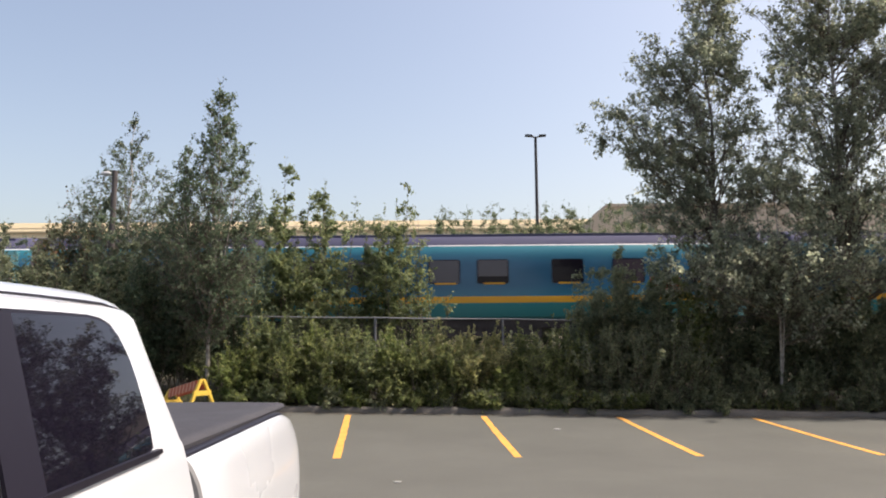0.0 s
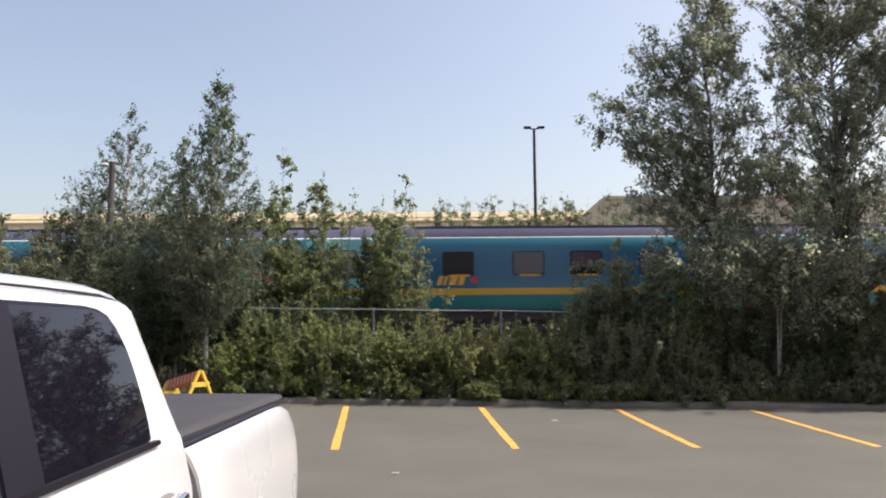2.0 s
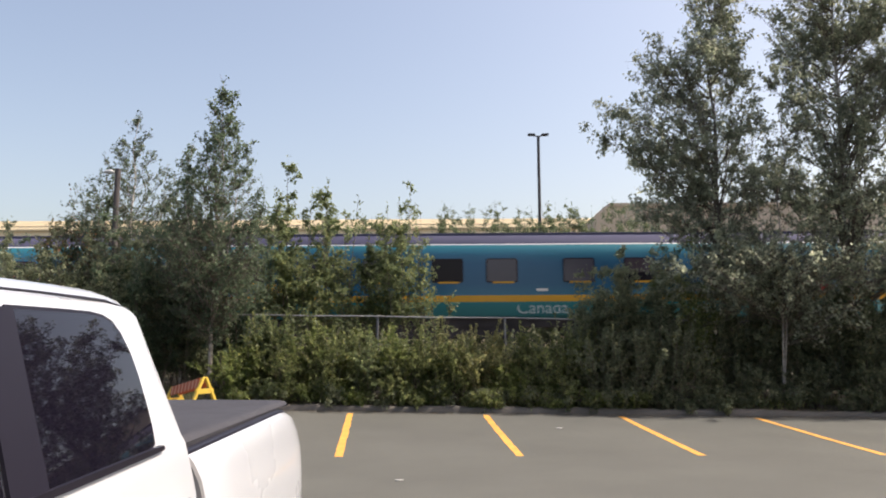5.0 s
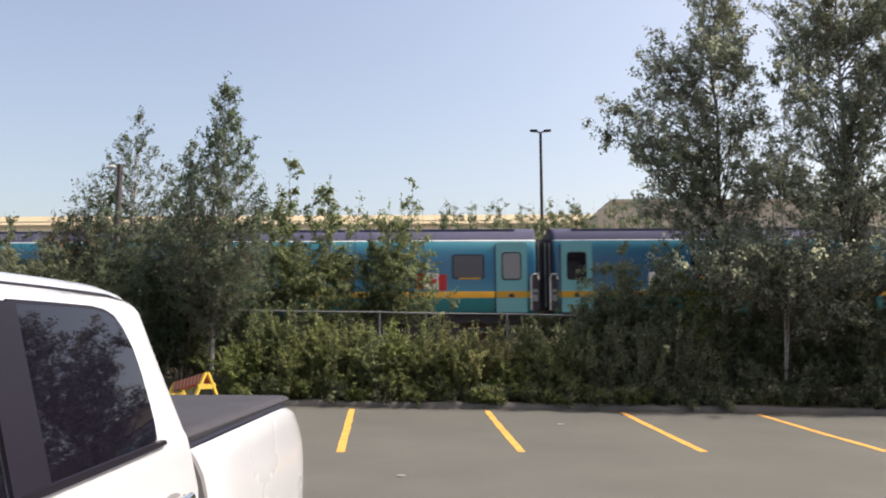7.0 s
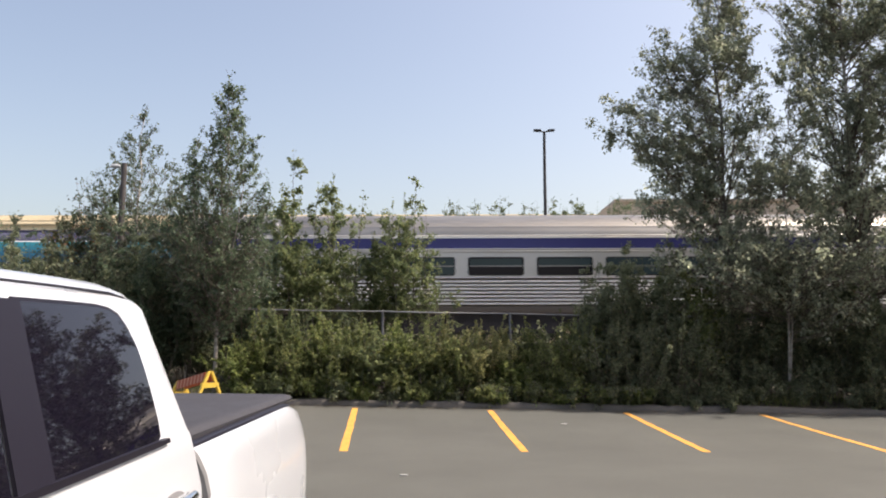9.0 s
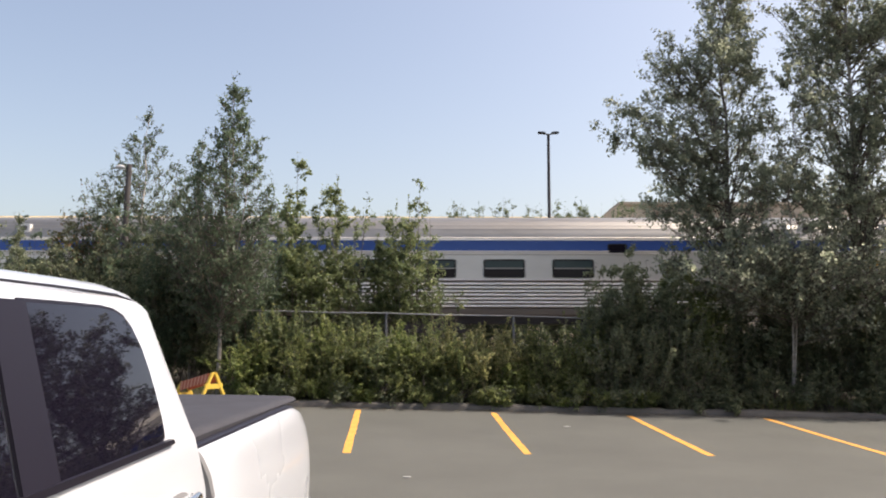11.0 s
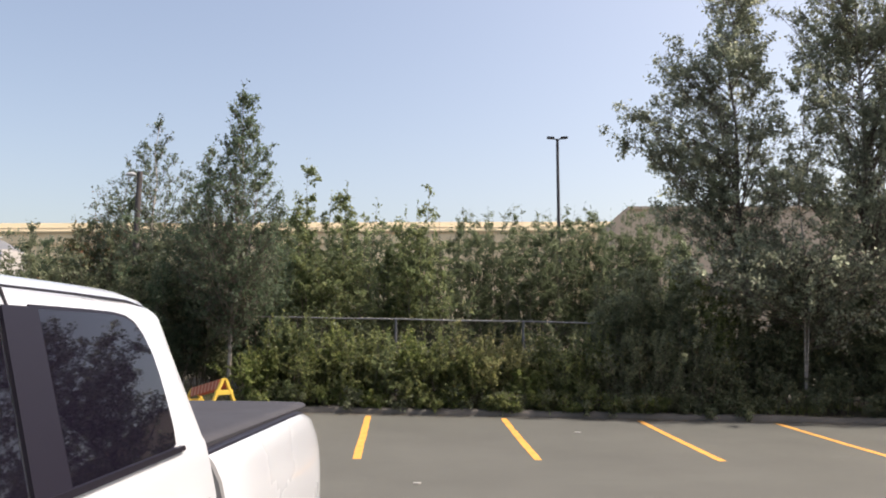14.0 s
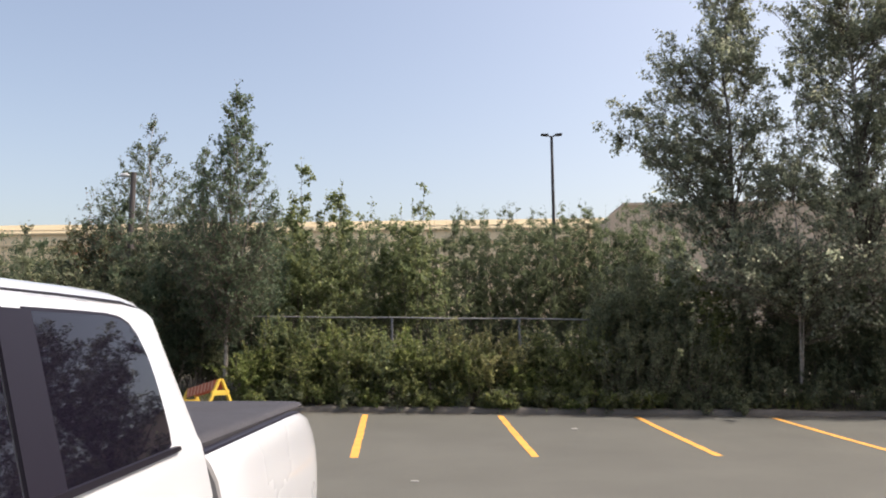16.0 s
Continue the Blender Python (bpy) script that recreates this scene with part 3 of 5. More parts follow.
def steel_profile():
    """Half of a fluted stainless-steel car's section, from the sill up to the ridge."""
    p = [(-1.36, 1.02), (-1.45, 1.06), (-1.47, 1.12), (-1.47, 1.26)]
    for k in range(7):
        z = 1.28 + k * 0.115
        p += [(-1.425, z), (-1.492, z + 0.024), (-1.506, z + 0.034), (-1.508, z + 0.050), (-1.496, z + 0.076), (-1.435, z + 0.107)]
    p += [(-1.49, 2.10), (-1.495, 2.14), (-1.48, 2.16), (-1.48, 2.92), (-1.495, 2.95), (-1.495, 2.98), (-1.478, 3.0), (-1.495, 3.03), (-1.49, 3.06)]
    band0 = len(p) - 1
    p += [(-1.485, 3.08), (-1.475, 3.36)]
    p += [(-1.485, 3.38), (-1.48, 3.42), (-1.45, 3.43), (-1.455, 3.47), (-1.42, 3.49)]
    roof0 = len(p) - 1
    for k in range(1, 9):
        a = radians(90 * k / 9)
        p += [(-1.40 * math.cos(a), 3.50 + 0.79 * math.sin(a)), (-1.385 * math.cos(a + 0.06), 3.50 + 0.775 * math.sin(a + 0.06))]
    p += [(0, 4.29)]
    return p, band0, roof0


def steel_coach(length, windows, band, label, doors=(1.05,), tail=False, vents=(), skirt=False):
    car = thing("steel_railway_car", (0, 0, 0), label, "railway car", "coaches of the passing train")
    p, band0, roof0 = steel_profile()
    mats = [0] * (len(p) - 1)
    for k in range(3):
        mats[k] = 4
    # Lit tone on rib fronts and tops, shade tone on undersides and grooves.
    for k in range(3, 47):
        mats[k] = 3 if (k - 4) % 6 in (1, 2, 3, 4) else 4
    for k in range(band0, band0 + 3):
        mats[k] = 1
    for k in range(roof0, len(mats)):
        mats[k] = 2
    full, both = p + [(-a, b) for a, b in p[-2::-1]], mats + mats[::-1]
    x0, x1 = 0.35, length - 0.3
    stations = [(x0, 0.93, 1.0), (x0 + 0.12, 1, 1)]
    if tail:
        stations += [(x1 - 2.6, 1, 1), (x1 - 2.0, 0.995, 0.985), (x1 - 1.6, 0.99, 0.955), (x1 - 1.2, 0.975, 0.905), (x1 - 0.8, 0.95, 0.835), (x1 - 0.5, 0.90, 0.765), (x1 - 0.25, 0.80, 0.695), (x1 - 0.1, 0.68, 0.65), (x1, 0.50, 0.62)]
    else:
        stations += [(x1 - 0.12, 1, 1), (x1, 0.93, 1.0)]
    s = Shape()
    s.loft([[(x, a * k, b if b < 3.4 else 3.4 + (b - 3.4) * ((r - 0.6) / 0.4)) for a, b in full] for x, k, r in stations], both)
    part("body", s, [STEEL, band, STEEL_ROOF, STEEL_FLUTE_LIT, STEEL_SHADE_GRIME], car, smooth=25)
    if skirt:
        part("skirt", Shape().box(12.0, length - 6.2, -1.44, -1.40, 0.82, 1.05).box(12.0, length - 6.2, 1.40, 1.44, 0.82, 1.05), STEEL_DULL, car)
    part("underframe", Shape().box(0.8, length - 1.2, -1.25, 1.25, 0.8, 1.03).box(7, 12, -1.3, 1.3, 0.42, 0.8).box(13, 17, -1.3, 1.3, 0.5, 0.8), UNDER, car, bevel=0.03)
    for bx in (3.4, length - 3.6):
        bogie(car, bx, 2.5)
    couple_end(car, 0.01, 0.4, 1.1, 3.75)
    if not tail:
        couple_end(car, length - 0.35, length - 0.01, 1.1, 3.75)
    for x, wdt, z0, z1, glass in windows:
        plain = glass is GLASS_LOUNGE
        train_window(car, x, z0, z1, wdt, glass, -1.478, None, STEEL_BRIGHT if plain else RUBBER, 0.08)
        if wdt > 0.8 and not plain:
            part("blind", Shape().box(x - wdt / 2 + 0.06, x + wdt / 2 - 0.06, -1.4985, -1.495, z1 - 0.06 - (z1 - z0) * 0.36, z1 - 0.05), GLASS_GREEN if wdt > 1.2 or wdt < 0.9 else GLASS_DARK, car)
            part("window_rail", Shape().box(x - wdt / 2 + 0.05, x + wdt / 2 - 0.05, -1.502, -1.496, z1 - 0.095 - (z1 - z0) * 0.36, z1 - 0.055 - (z1 - z0) * 0.36), RAIL_TEAL if 1.0 < wdt < 1.2 else STEEL_DULL, car)
    for x in doors:
        part("door_recess", Shape().box(x - 0.66, x + 0.68, -1.514, -1.40, 1.06, 3.06), STEEL_DULL, car, bevel=0.01)
        d = part("door", Shape().prism(rounded(x - 0.42, x + 0.42, 1.32, 3.32, 0.1, -1.51), (0, -0.02, 0)), STEEL_DULL, car, "dull steel door with a dark window")
        part("band_strip", Shape().prism(rounded(x - 0.415, x + 0.415, 3.05, 3.315, 0.09, -1.53), (0, -0.003, 0)), band, d)
        part("pane", Shape().prism(rounded(x - 0.31, x + 0.31, 2.50, 3.12, 0.07, -1.53), (0, -0.010, 0)), GLASS_DARK, d)
        part("cross_rail", Shape().box(x - 0.40, x + 0.40, -1.536, -1.528, 2.36, 2.39), STEEL, d)
        part("kick_plate", Shape().box(x - 0.42, x + 0.42, -1.54, -1.53, 1.32, 1.36), STEEL, d)
        for gx_ in (x - 0.52, x + 0.54):
            part("grab_rail", Shape().tube([(gx_, -1.51, 1.5), (gx_, -1.57, 1.55), (gx_, -1.57, 2.3), (gx_, -1.51, 2.35)], [0.016] * 4, 5), STEEL, car)
    for x in vents:
        v = part("roof_vent", Shape().prism(rounded(x - 0.19, x + 0.19, 3.64, 3.92, 0.05, -1.375), (0, 0.4, 0)), FLAG_WHITE, car)
        part("grille", Shape().prism(rounded(x - 0.1, x + 0.1, 3.71, 3.85, 0.03, -1.382), (0, 0.02, 0)), UNDER, v)
    return car


def dome_on(car, x0, x1):
    """The raised glazed dome of the observation car."""
    s = Shape()
    sec = [(-1.30, 3.72), (-1.27, 4.08), (-1.12, 4.68), (-0.9, 4.81), (0, 4.89)]
    full = sec + [(-a, b) for a, b in sec[-2::-1]]
    def at(x, k):
        return [(x, a * (0.94 + 0.06 * k), 3.72 + (b - 3.72) * k) for a, b in full]
    s.loft([at(x0, 1), at(x1, 1), at(x1 + 0.14, 0.97), at(x1 + 0.42, 0.68), at(x1 + 0.68, 0.46), at(x1 + 0.95, 0.36), at(x1 + 1.35, 0.33), at(x1 + 1.5, 0.1)])
    d = part("dome", s, [STEEL], car, smooth=30)
    n = 6
    for k in range(n + 1):
        x = x0 + 0.03 + (x1 - x0 - 0.06) * k / n
        part("mullion", Shape().prism([(x - 0.045, -1.272, 4.02), (x + 0.045, -1.272, 4.02), (x + 0.045, -1.125, 4.67), (x - 0.045, -1.125, 4.67)], (0, -0.03, -0.006)), STEEL_BRIGHT, d)
        if k == n:
            continue
        a, b = x + 0.045, x0 + 0.03 + (x1 - x0 - 0.06) * (k + 1) / n - 0.045
        part("dome_pane", Shape().prism([(a, -1.272, 4.06), (b, -1.272, 4.06), (b, -1.135, 4.64), (a, -1.135, 4.64)], (0, -0.016, -0.003)), GLASS_DOME, d)
        part("roof_pane", Shape().prism([(a, -1.08, 4.715), (b, -1.08, 4.715), (b, -0.9, 4.82), (a, -0.9, 4.82)], (0, -0.004, 0.014)), GLASS_DOME, d)
    for z, y in ((4.04, -1.27), (4.66, -1.125)):
        part("dome_rail", Shape().box(x0, x1, y - 0.035, y + 0.02, z - 0.03, z + 0.02), STEEL_BRIGHT, d)
    # rounded glazed nose with a bright rim
    nose = [(0.40, 0.12), (0.39, 0.45), (0.355, 0.68), (0.29, 0.84), (0.19, 0.94), (0.09, 0.985), (0.0, 0.995)]
    part("dome_nose", Shape().loft([at(x0 - dx, k) for dx, k in nose]), GLASS_DOME, d, "dark curved glass of the dome's front", smooth=50)
    arch = [(x0 - 0.01, a * 1.012, 3.72 + (b - 3.72) * 1.006) for a, b in full]
    part("nose_rim", Shape().tube(arch, [0.04] * len(arch), 6), STEEL_BRIGHT, d)
    part("nose_foot", Shape().loft([at(x0 - 0.48, 0.1), at(x0 - 0.44, 0.2), at(x0 - 0.2, 0.24), at(x0 + 0.02, 0.30)]), STEEL, d, smooth=30)


def train():
    """All cars with the distance of each leading coupling behind the first coupling seen."""
    cars = []
    cars.append((-46.8, blue_coach(11)))
    cars.append((-23.4, blue_coach(12, logo=None, windows=(2.4, 4.6, 6.4, 8.55, 10.25, 12.75, 14.27, 16.6, 18.5, 20.9), blinds="gdghgghdgh", flag=19.65)))
    cars.append((0.0, blue_coach(13, blinds="gdgdghdghd")))
    cars.append((23.4, blue_coach(14, blinds="dghggdggdg", logo=2.2, flag=19.7, word=11.3)))
    cars.append((46.8, blue_coach(15, blinds="gdghdghdgd", logo=2.2, flag=19.65)))
    cars.append((70.2, blue_coach(16, blinds="gghdgghdgg")))
    cars.append((93.6, blue_coach(17, blinds="gdhggdgdgg")))
    cars.append((117.0, blue_coach(18, flip=True, blinds="dd", windows=(18.35, 8.65), flag=19.72, plain=True, logo=3.72, word=11.5, logo_mat=BARRIER_PALE, door=22.42, dark_door=True)))
    w1 = [(2.8, 0.72, 2.21, 2.77, GLASS_GREEN), (4.4, 0.85, 2.21, 2.79, GLASS_DARK), (6.05, 0.85, 2.21, 2.79, GLASS_GREEN)]
    w1 += [(7.8 + 2.14 * k, 1.74, 2.21, 2.79, GLASS_GREEN if k % 3 == 0 else GLASS_DARK) for k in range(8)]
    c = steel_coach(26.6, w1, BAND_NAVY, "fluted stainless steel coach with a navy band, moving", vents=(1.16, 2.88))
    plate = part("number_plate", Shape().box(1.96, 2.18, -1.498, -1.47, 2.70, 2.90), FLAG_WHITE, c)
    part("number_bar", Shape().box(1.99, 2.10, -1.503, -1.497, 2.74, 2.87), UNDER, plate)
    cars.append((140.4, c))
    w2 = [(3.2 + 2.14 * k, 1.3, 2.21, 2.79, GLASS_DARK) for k in range(9)] + [(23.6, 0.75, 2.21, 2.79, GLASS_GREEN), (21.7, 0.62, 2.98, 3.28, GLASS_DARK)]
    c = steel_coach(26.6, w2, BAND_BLUE, "fluted stainless steel car with a bright blue band, moving", doors=(1.05, 25.5), vents=(3.0, 9.0))
    part("number_bar", Shape().box(24.1, 24.7, -1.53, -1.50, 1.62, 1.8), UNDER, c)
    cars.append((167.0, c))
    w3 = [(4.75, 1.12, 2.12, 2.86, GLASS_DARK), (7.95, 1.12, 2.12, 2.86, GLASS_DARK), (11.1, 1.12, 2.12, 2.86, GLASS_DARK)]
    w3 += [(x, 0.88, 2.15, 2.66, GLASS_GREEN if x < 16 else GLASS_DARK) for x in (13.7, 15.3, 16.72, 18.2)]
    w3 += [(20.2, 0.66, 2.10, 2.84, GLASS_LOUNGE), (21.63, 1.3, 2.10, 2.84, GLASS_LOUNGE)] + [(23.54, 0.94, 2.10, 2.84, GLASS_LOUNGE), (24.7, 0.90, 2.10, 2.84, GLASS_LOUNGE)]
    c = steel_coach(26.75, w3, BAND_BLUE, "stainless steel dome observation car with a rounded end, moving", tail=True, vents=(1.0, 3.5, 22.15, 23.7), skirt=True)
    dome_on(c, 13.2, 19.32)
    for x in (21.15, 21.55, 21.9, 22.3):
        part("roof_hatch", Shape().box(x - 0.06, x + 0.06, -1.16, -1.0, 3.86, 3.98), FLAG_WHITE, c, bevel=0.01)
    w = part("window", Shape().prism([(25.36, -1.44, 2.14), (26.02, -1.315, 2.14), (26.02, -1.315, 2.86), (25.36, -1.44, 2.86)], (-0.006, -0.03, 0)), STEEL_DULL, c)
    part("pane", Shape().prism([(25.4, -1.463, 2.18), (25.97, -1.355, 2.18), (25.97, -1.355, 2.82), (25.4, -1.463, 2.82)], (-0.002, -0.012, 0)), GLASS_GREEN, w)
    part("tail_panel", Shape().prism([(25.62, -1.44, 1.2), (26.1, -1.335, 1.2), (26.1, -1.335, 2.04), (25.62, -1.44, 2.04)], (-0.008, -0.035, 0)), TAIL_TAN, c, "tan panel at the rounded end")
    mark(c, 2.95, 2.62, -1.482, TRAIN_YELLOW, 1.0, 0.26)
    part("emblem_leaf", Shape().prism([(3.72 + 0.13 * math.cos(a) * (1 if k % 2 else 0.55), -1.482, 2.66 + 0.16 * math.sin(a) * (1 if k % 2 else 0.55)) for k, a in enumerate(np.linspace(0, 6.283, 11)[:-1])], (0, -0.004, 0)), FLAG_RED, c)
    part("word_bar", Shape().box(2.5, 3.55, -1.488, -1.48, 2.40, 2.46), STEEL_DULL, c)
    part("number_plate_frame", Shape().box(2.05, 2.62, -1.52, -1.50, 1.66, 1.86), UNDER, c)
    maple_flag(c, 6.91, 2.54, -1.482, 0.85, 0.42)
    part("number_bar", Shape().box(24.85, 25.5, -1.50, -1.40, 3.10, 3.26), UNDER, c)
    part("roof_plate", Shape().box(25.3, 25.75, -0.5, 0.5, 3.93, 3.96), STEEL_BRIGHT, c, bevel=0.01)
    nb = part("name_plate", Shape().box(15.6, 18.0, -1.52, -1.495, 1.60, 1.76), STEEL, c)
    part("name_bar", Shape().box(16.5, 17.15, -1.524, -1.519, 1.64, 1.72), STEEL_DULL, nb)
    cars.append((193.6, c))
    return cars


CARS = train()



# ---- pickup ----
def pickup():
    """A white crew-cab pickup with a soft bed cover; its rear points away from the camera. Local x across, y towards the rear end."""
    t = thing("pickup_truck", (-1.822, 0, 0), "white crew-cab pickup with tinted windows and grey bed cover", "pickup truck")
    lower = [(0.90, 0.42), (0.965, 0.55), (0.99, 0.85), (0.995, 1.10), (0.985, 1.30), (0.972, 1.42), (0.962, 1.475)]
    upper = [(0.955, 1.49), (0.80, 1.885), (0.787, 1.915), (0.768, 1.93), (0.758, 1.932), (0.738, 1.952), (0.68, 1.974), (0.55, 1.988), (0.3, 1.998), (0, 2.0)]

    def ring(y, top=1.0, narrow=0.0, hood=None, back=0.0):
        pts = []
        for x, z in lower:
            pts.append((x - narrow, y + back * min(1, max(0, (1.46 - z) / 0.2)), min(z, hood - 0.06) if hood else z))
        for x, z in upper:
            if hood:
                f = (x / 0.955) ** 0.5 if x > 0 else 0
                pts.append(((x if x < 0.9 else 0.93) - narrow, y, hood + 0.05 * (1 - f)))
            else:
                h = 1.49 + (z - 1.49) * top
                pts.append((x - narrow + (0.955 - x) * (1 - top) * 0.6, y, h))
        return pts + [(-x, yy, z) for x, yy, z in pts[-2::-1]]
    s = Shape()
    rings = [ring(-1.15, hood=1.02, narrow=0.10), ring(-1.05, hood=1.10, narrow=0.03), ring(-0.6, hood=1.16, narrow=0.01), ring(0.1, hood=1.22), ring(0.25, 0.02), ring(0.55, 0.45), ring(0.85, 0.85), ring(1.0, 0.96),
             ring(1.3, 0.995), ring(1.76, 1.0), ring(2.06, 1.0), ring(2.3, 1.0), ring(2.45, 0.998), ring(2.54, 0.99), ring(2.6, 0.972), ring(2.635, 0.935), ring(2.65, 0.84), ring(2.654, 0.55), ring(2.656, 0.30), ring(2.658, 0.03, 0.0, None, 0.072), ring(2.668, 0.01, 0.03, None, 0.072)]
    s.loft(rings)
    part("cab", s, CAR_WHITE, t, smooth=32)

    def on_glass(y, z, out=0.0):
        return (0.955 - (z - 1.49) * 0.3924 + out, y, z)

    def panel(name, outline, mat, out, thick, parent=t, label=""):
        return part(name, Shape().prism([on_glass(y, z, out) for y, z in outline], (thick, 0, thick * 0.39)), mat, parent, label)
    def bowed(name, outline, mat, out, side=1, label=""):
        """A pane that bows outwards: steeper at its foot than at its head."""
        s, z0, z1, rows = Shape(), min(z for _, z in outline), max(z for _, z in outline), []
        levels = sorted({round(z0 + 0.0007 + (z1 - z0 - 0.0014) * (0.5 - 0.5 * math.cos(math.pi * k / 40)), 5) for k in range(41)})
        for z in levels:
            cross = []
            for (ya, za), (yb, zb) in zip(outline, outline[1:] + outline[:1]):
                if (za - z) * (zb - z) < 0:
                    cross.append(ya + (yb - ya) * (z - za) / (zb - za))
            f = (z - z0) / (z1 - z0)
            x = 0.955 - (z - 1.49) * 0.3924 + out + 0.019 * f * (1 - f)
            rows.append([(side * x, min(cross) + (max(cross) - min(cross)) * j / 6, z) for j in range(7)])
        s.loft(rows, caps=False)
        return part(name, s, mat, t, label, smooth=60)
    rear_glass = [(1.70, 1.475), (1.90, 1.478), (2.15, 1.482), (2.36, 1.488), (2.405, 1.50), (2.425, 1.54), (2.44, 1.62), (2.452, 1.70), (2.455, 1.77), (2.44, 1.83), (2.405, 1.868), (2.35, 1.886), (2.27, 1.893), (2.1, 1.895), (1.83, 1.895)]
    panel("window_seal", rear_glass, BLACK_TRIM, -0.002, 0.006)
    inner = [(1.745, 1.486), (1.90, 1.488), (2.15, 1.491), (2.35, 1.497), (2.395, 1.509), (2.416, 1.547), (2.431, 1.62), (2.443, 1.70), (2.446, 1.767), (2.431, 1.824), (2.397, 1.860), (2.346, 1.878), (2.266, 1.886), (2.1, 1.888), (1.85, 1.888)]
    bowed("rear_door_window", inner, TINTED, 0.007, label="dark tinted rear door window")
    panel("pillar_trim", [(1.595, 1.482), (1.745, 1.482), (1.848, 1.888), (1.70, 1.888)], BLACK_TRIM, 0.004, 0.009, label="black plastic door pillar trim")
    panel("front_door_window", [(0.42, 1.482), (1.585, 1.482), (1.69, 1.888), (1.25, 1.888), (1.02, 1.87), (0.82, 1.78)], TINTED, 0.0, 0.006, label="dark tinted front door window")
    belt = [(0.30, 1.470), (1.6, 1.473), (2.0, 1.476), (2.3, 1.479), (2.43, 1.481), (2.442, 1.484), (2.43, 1.496), (2.3, 1.496), (2.0, 1.494), (1.6, 1.491), (0.3, 1.487)]
    part("belt_moulding", Shape().prism([(0.957, y, z) for y, z in belt], (0.016, 0, 0)), BLACK_TRIM, t)
    part("gap_filler", Shape().tube([(0.945, 2.678, 1.425), (0.962, 2.70, 1.39), (0.976, 2.732, 1.335), (0.985, 2.757, 1.265), (0.991, 2.764, 1.15), (0.988, 2.767, 0.9), (0.959, 2.767, 0.55)], [0.02, 0.022, 0.022, 0.021, 0.02, 0.018, 0.018], 8), GAP_GREY, t)
    part("gap_backing", Shape().box(-0.93, 0.93, 2.66, 2.70, 0.5, 1.40), UNDER, t)
    for name, outline, mat, out, thick in (("window_seal", rear_glass, BLACK_TRIM, -0.002, 0.006), ("pillar_trim", [(1.595, 1.482), (1.745, 1.482), (1.848, 1.888), (1.70, 1.888)], BLACK_TRIM, 0.004, 0.009), ("front_door_window", [(0.42, 1.482), (1.585, 1.482), (1.69, 1.888), (1.25, 1.888), (1.02, 1.87), (0.82, 1.78)], TINTED, 0.0, 0.006)):
        part(name, Shape().prism([(-x, y, z) for x, y, z in (on_glass(y, z, out) for y, z in outline)], (-thick, 0, thick * 0.39)), mat, t)
    bowed("rear_door_window", inner, TINTED, 0.007, -1)
    # roof ditch moulding and door gaps
    ditch = [(0.742, 0.95, 1.928), (0.764, 1.3, 1.934), (0.768, 1.76, 1.934), (0.768, 2.06, 1.934), (0.768, 2.3, 1.932), (0.768, 2.44, 1.930), (0.772, 2.54, 1.917), (0.785, 2.60, 1.885)]
    part("roof_moulding", Shape().tube([(x + 0.001, y, z + 0.003) for x, y, z in ditch], [0.0035, 0.0035, 0.0038, 0.0045, 0.005, 0.005, 0.0045, 0.003], 6), BLACK_TRIM, t)
    part("door_gap", Shape().tube([(0.785, 1.735, 1.93), (0.80, 1.74, 1.89)], [0.004] * 2, 5), BLACK_TRIM, t)
    part("door_gap", Shape().tube([(0.962, 1.55, 1.47), (0.985, 1.55, 1.3), (0.996, 1.52, 1.1), (0.991, 1.52, 0.85), (0.966, 1.52, 0.55)], [0.0028] * 5, 5), BLACK_TRIM, t)
    for y in (2.335, 1.35):
        h = part("door_handle", Shape().tube([(0.98, y, 1.298), (1.015, y + 0.03, 1.304), (1.022, y + 0.12, 1.306), (1.015, y + 0.21, 1.304), (0.98, y + 0.24, 1.298)], [0.013, 0.016, 0.017, 0.016, 0.013], 8), CHROME, t, "chrome door handle", smooth=60)
        part("handle_cup", Shape().prism([(0.978, y + 0.12 + 0.1 * math.cos(a), 1.298 + 0.032 * math.sin(a)) for a in np.linspace(0, 6.283, 17)[:-1]], (0.006, 0, 0)), GAP_GREY, h)
    # bed
    side = [(0.90, 0.42), (0.968, 0.55), (0.995, 0.80), (1.0, 0.98), (0.998, 1.10), (0.99, 1.22), (0.972, 1.33), (0.955, 1.395), (0.935, 1.414), (0.91, 1.424), (0.88, 1.426)]
    s = Shape()
    plan = [(2.688, 0.035, 0.0), (2.694, 0.012, 0.0), (2.712, 0.0, 0.0), (3.2, 0, 0), (3.8, 0, 0), (4.15, 0, 0.0), (4.3, 0.0, 0.002), (4.42, 0.0, 0.010), (4.52, 0.0, 0.030), (4.62, 0.004, 0.078), (4.68, 0.016, 0.125), (4.72, 0.05, 0.22), (4.735, 0.1, 0.26)]
    rings = []
    for y, n, dz in plan:
        half = [(x - n, y + (0.072 * min(1, max(0, (1.46 - z) / 0.2)) if y < 2.8 else 0), z - dz * max(0, (z - 0.9) / 0.545) ** 2 * (1 if x > 0.9 else 0.85)) for x, z in side]
        rings.append(half + [(-x, yy, z) for x, yy, z in half[::-1]])
    s.loft(rings)
    part("bed", s, CAR_WHITE, t, smooth=40)
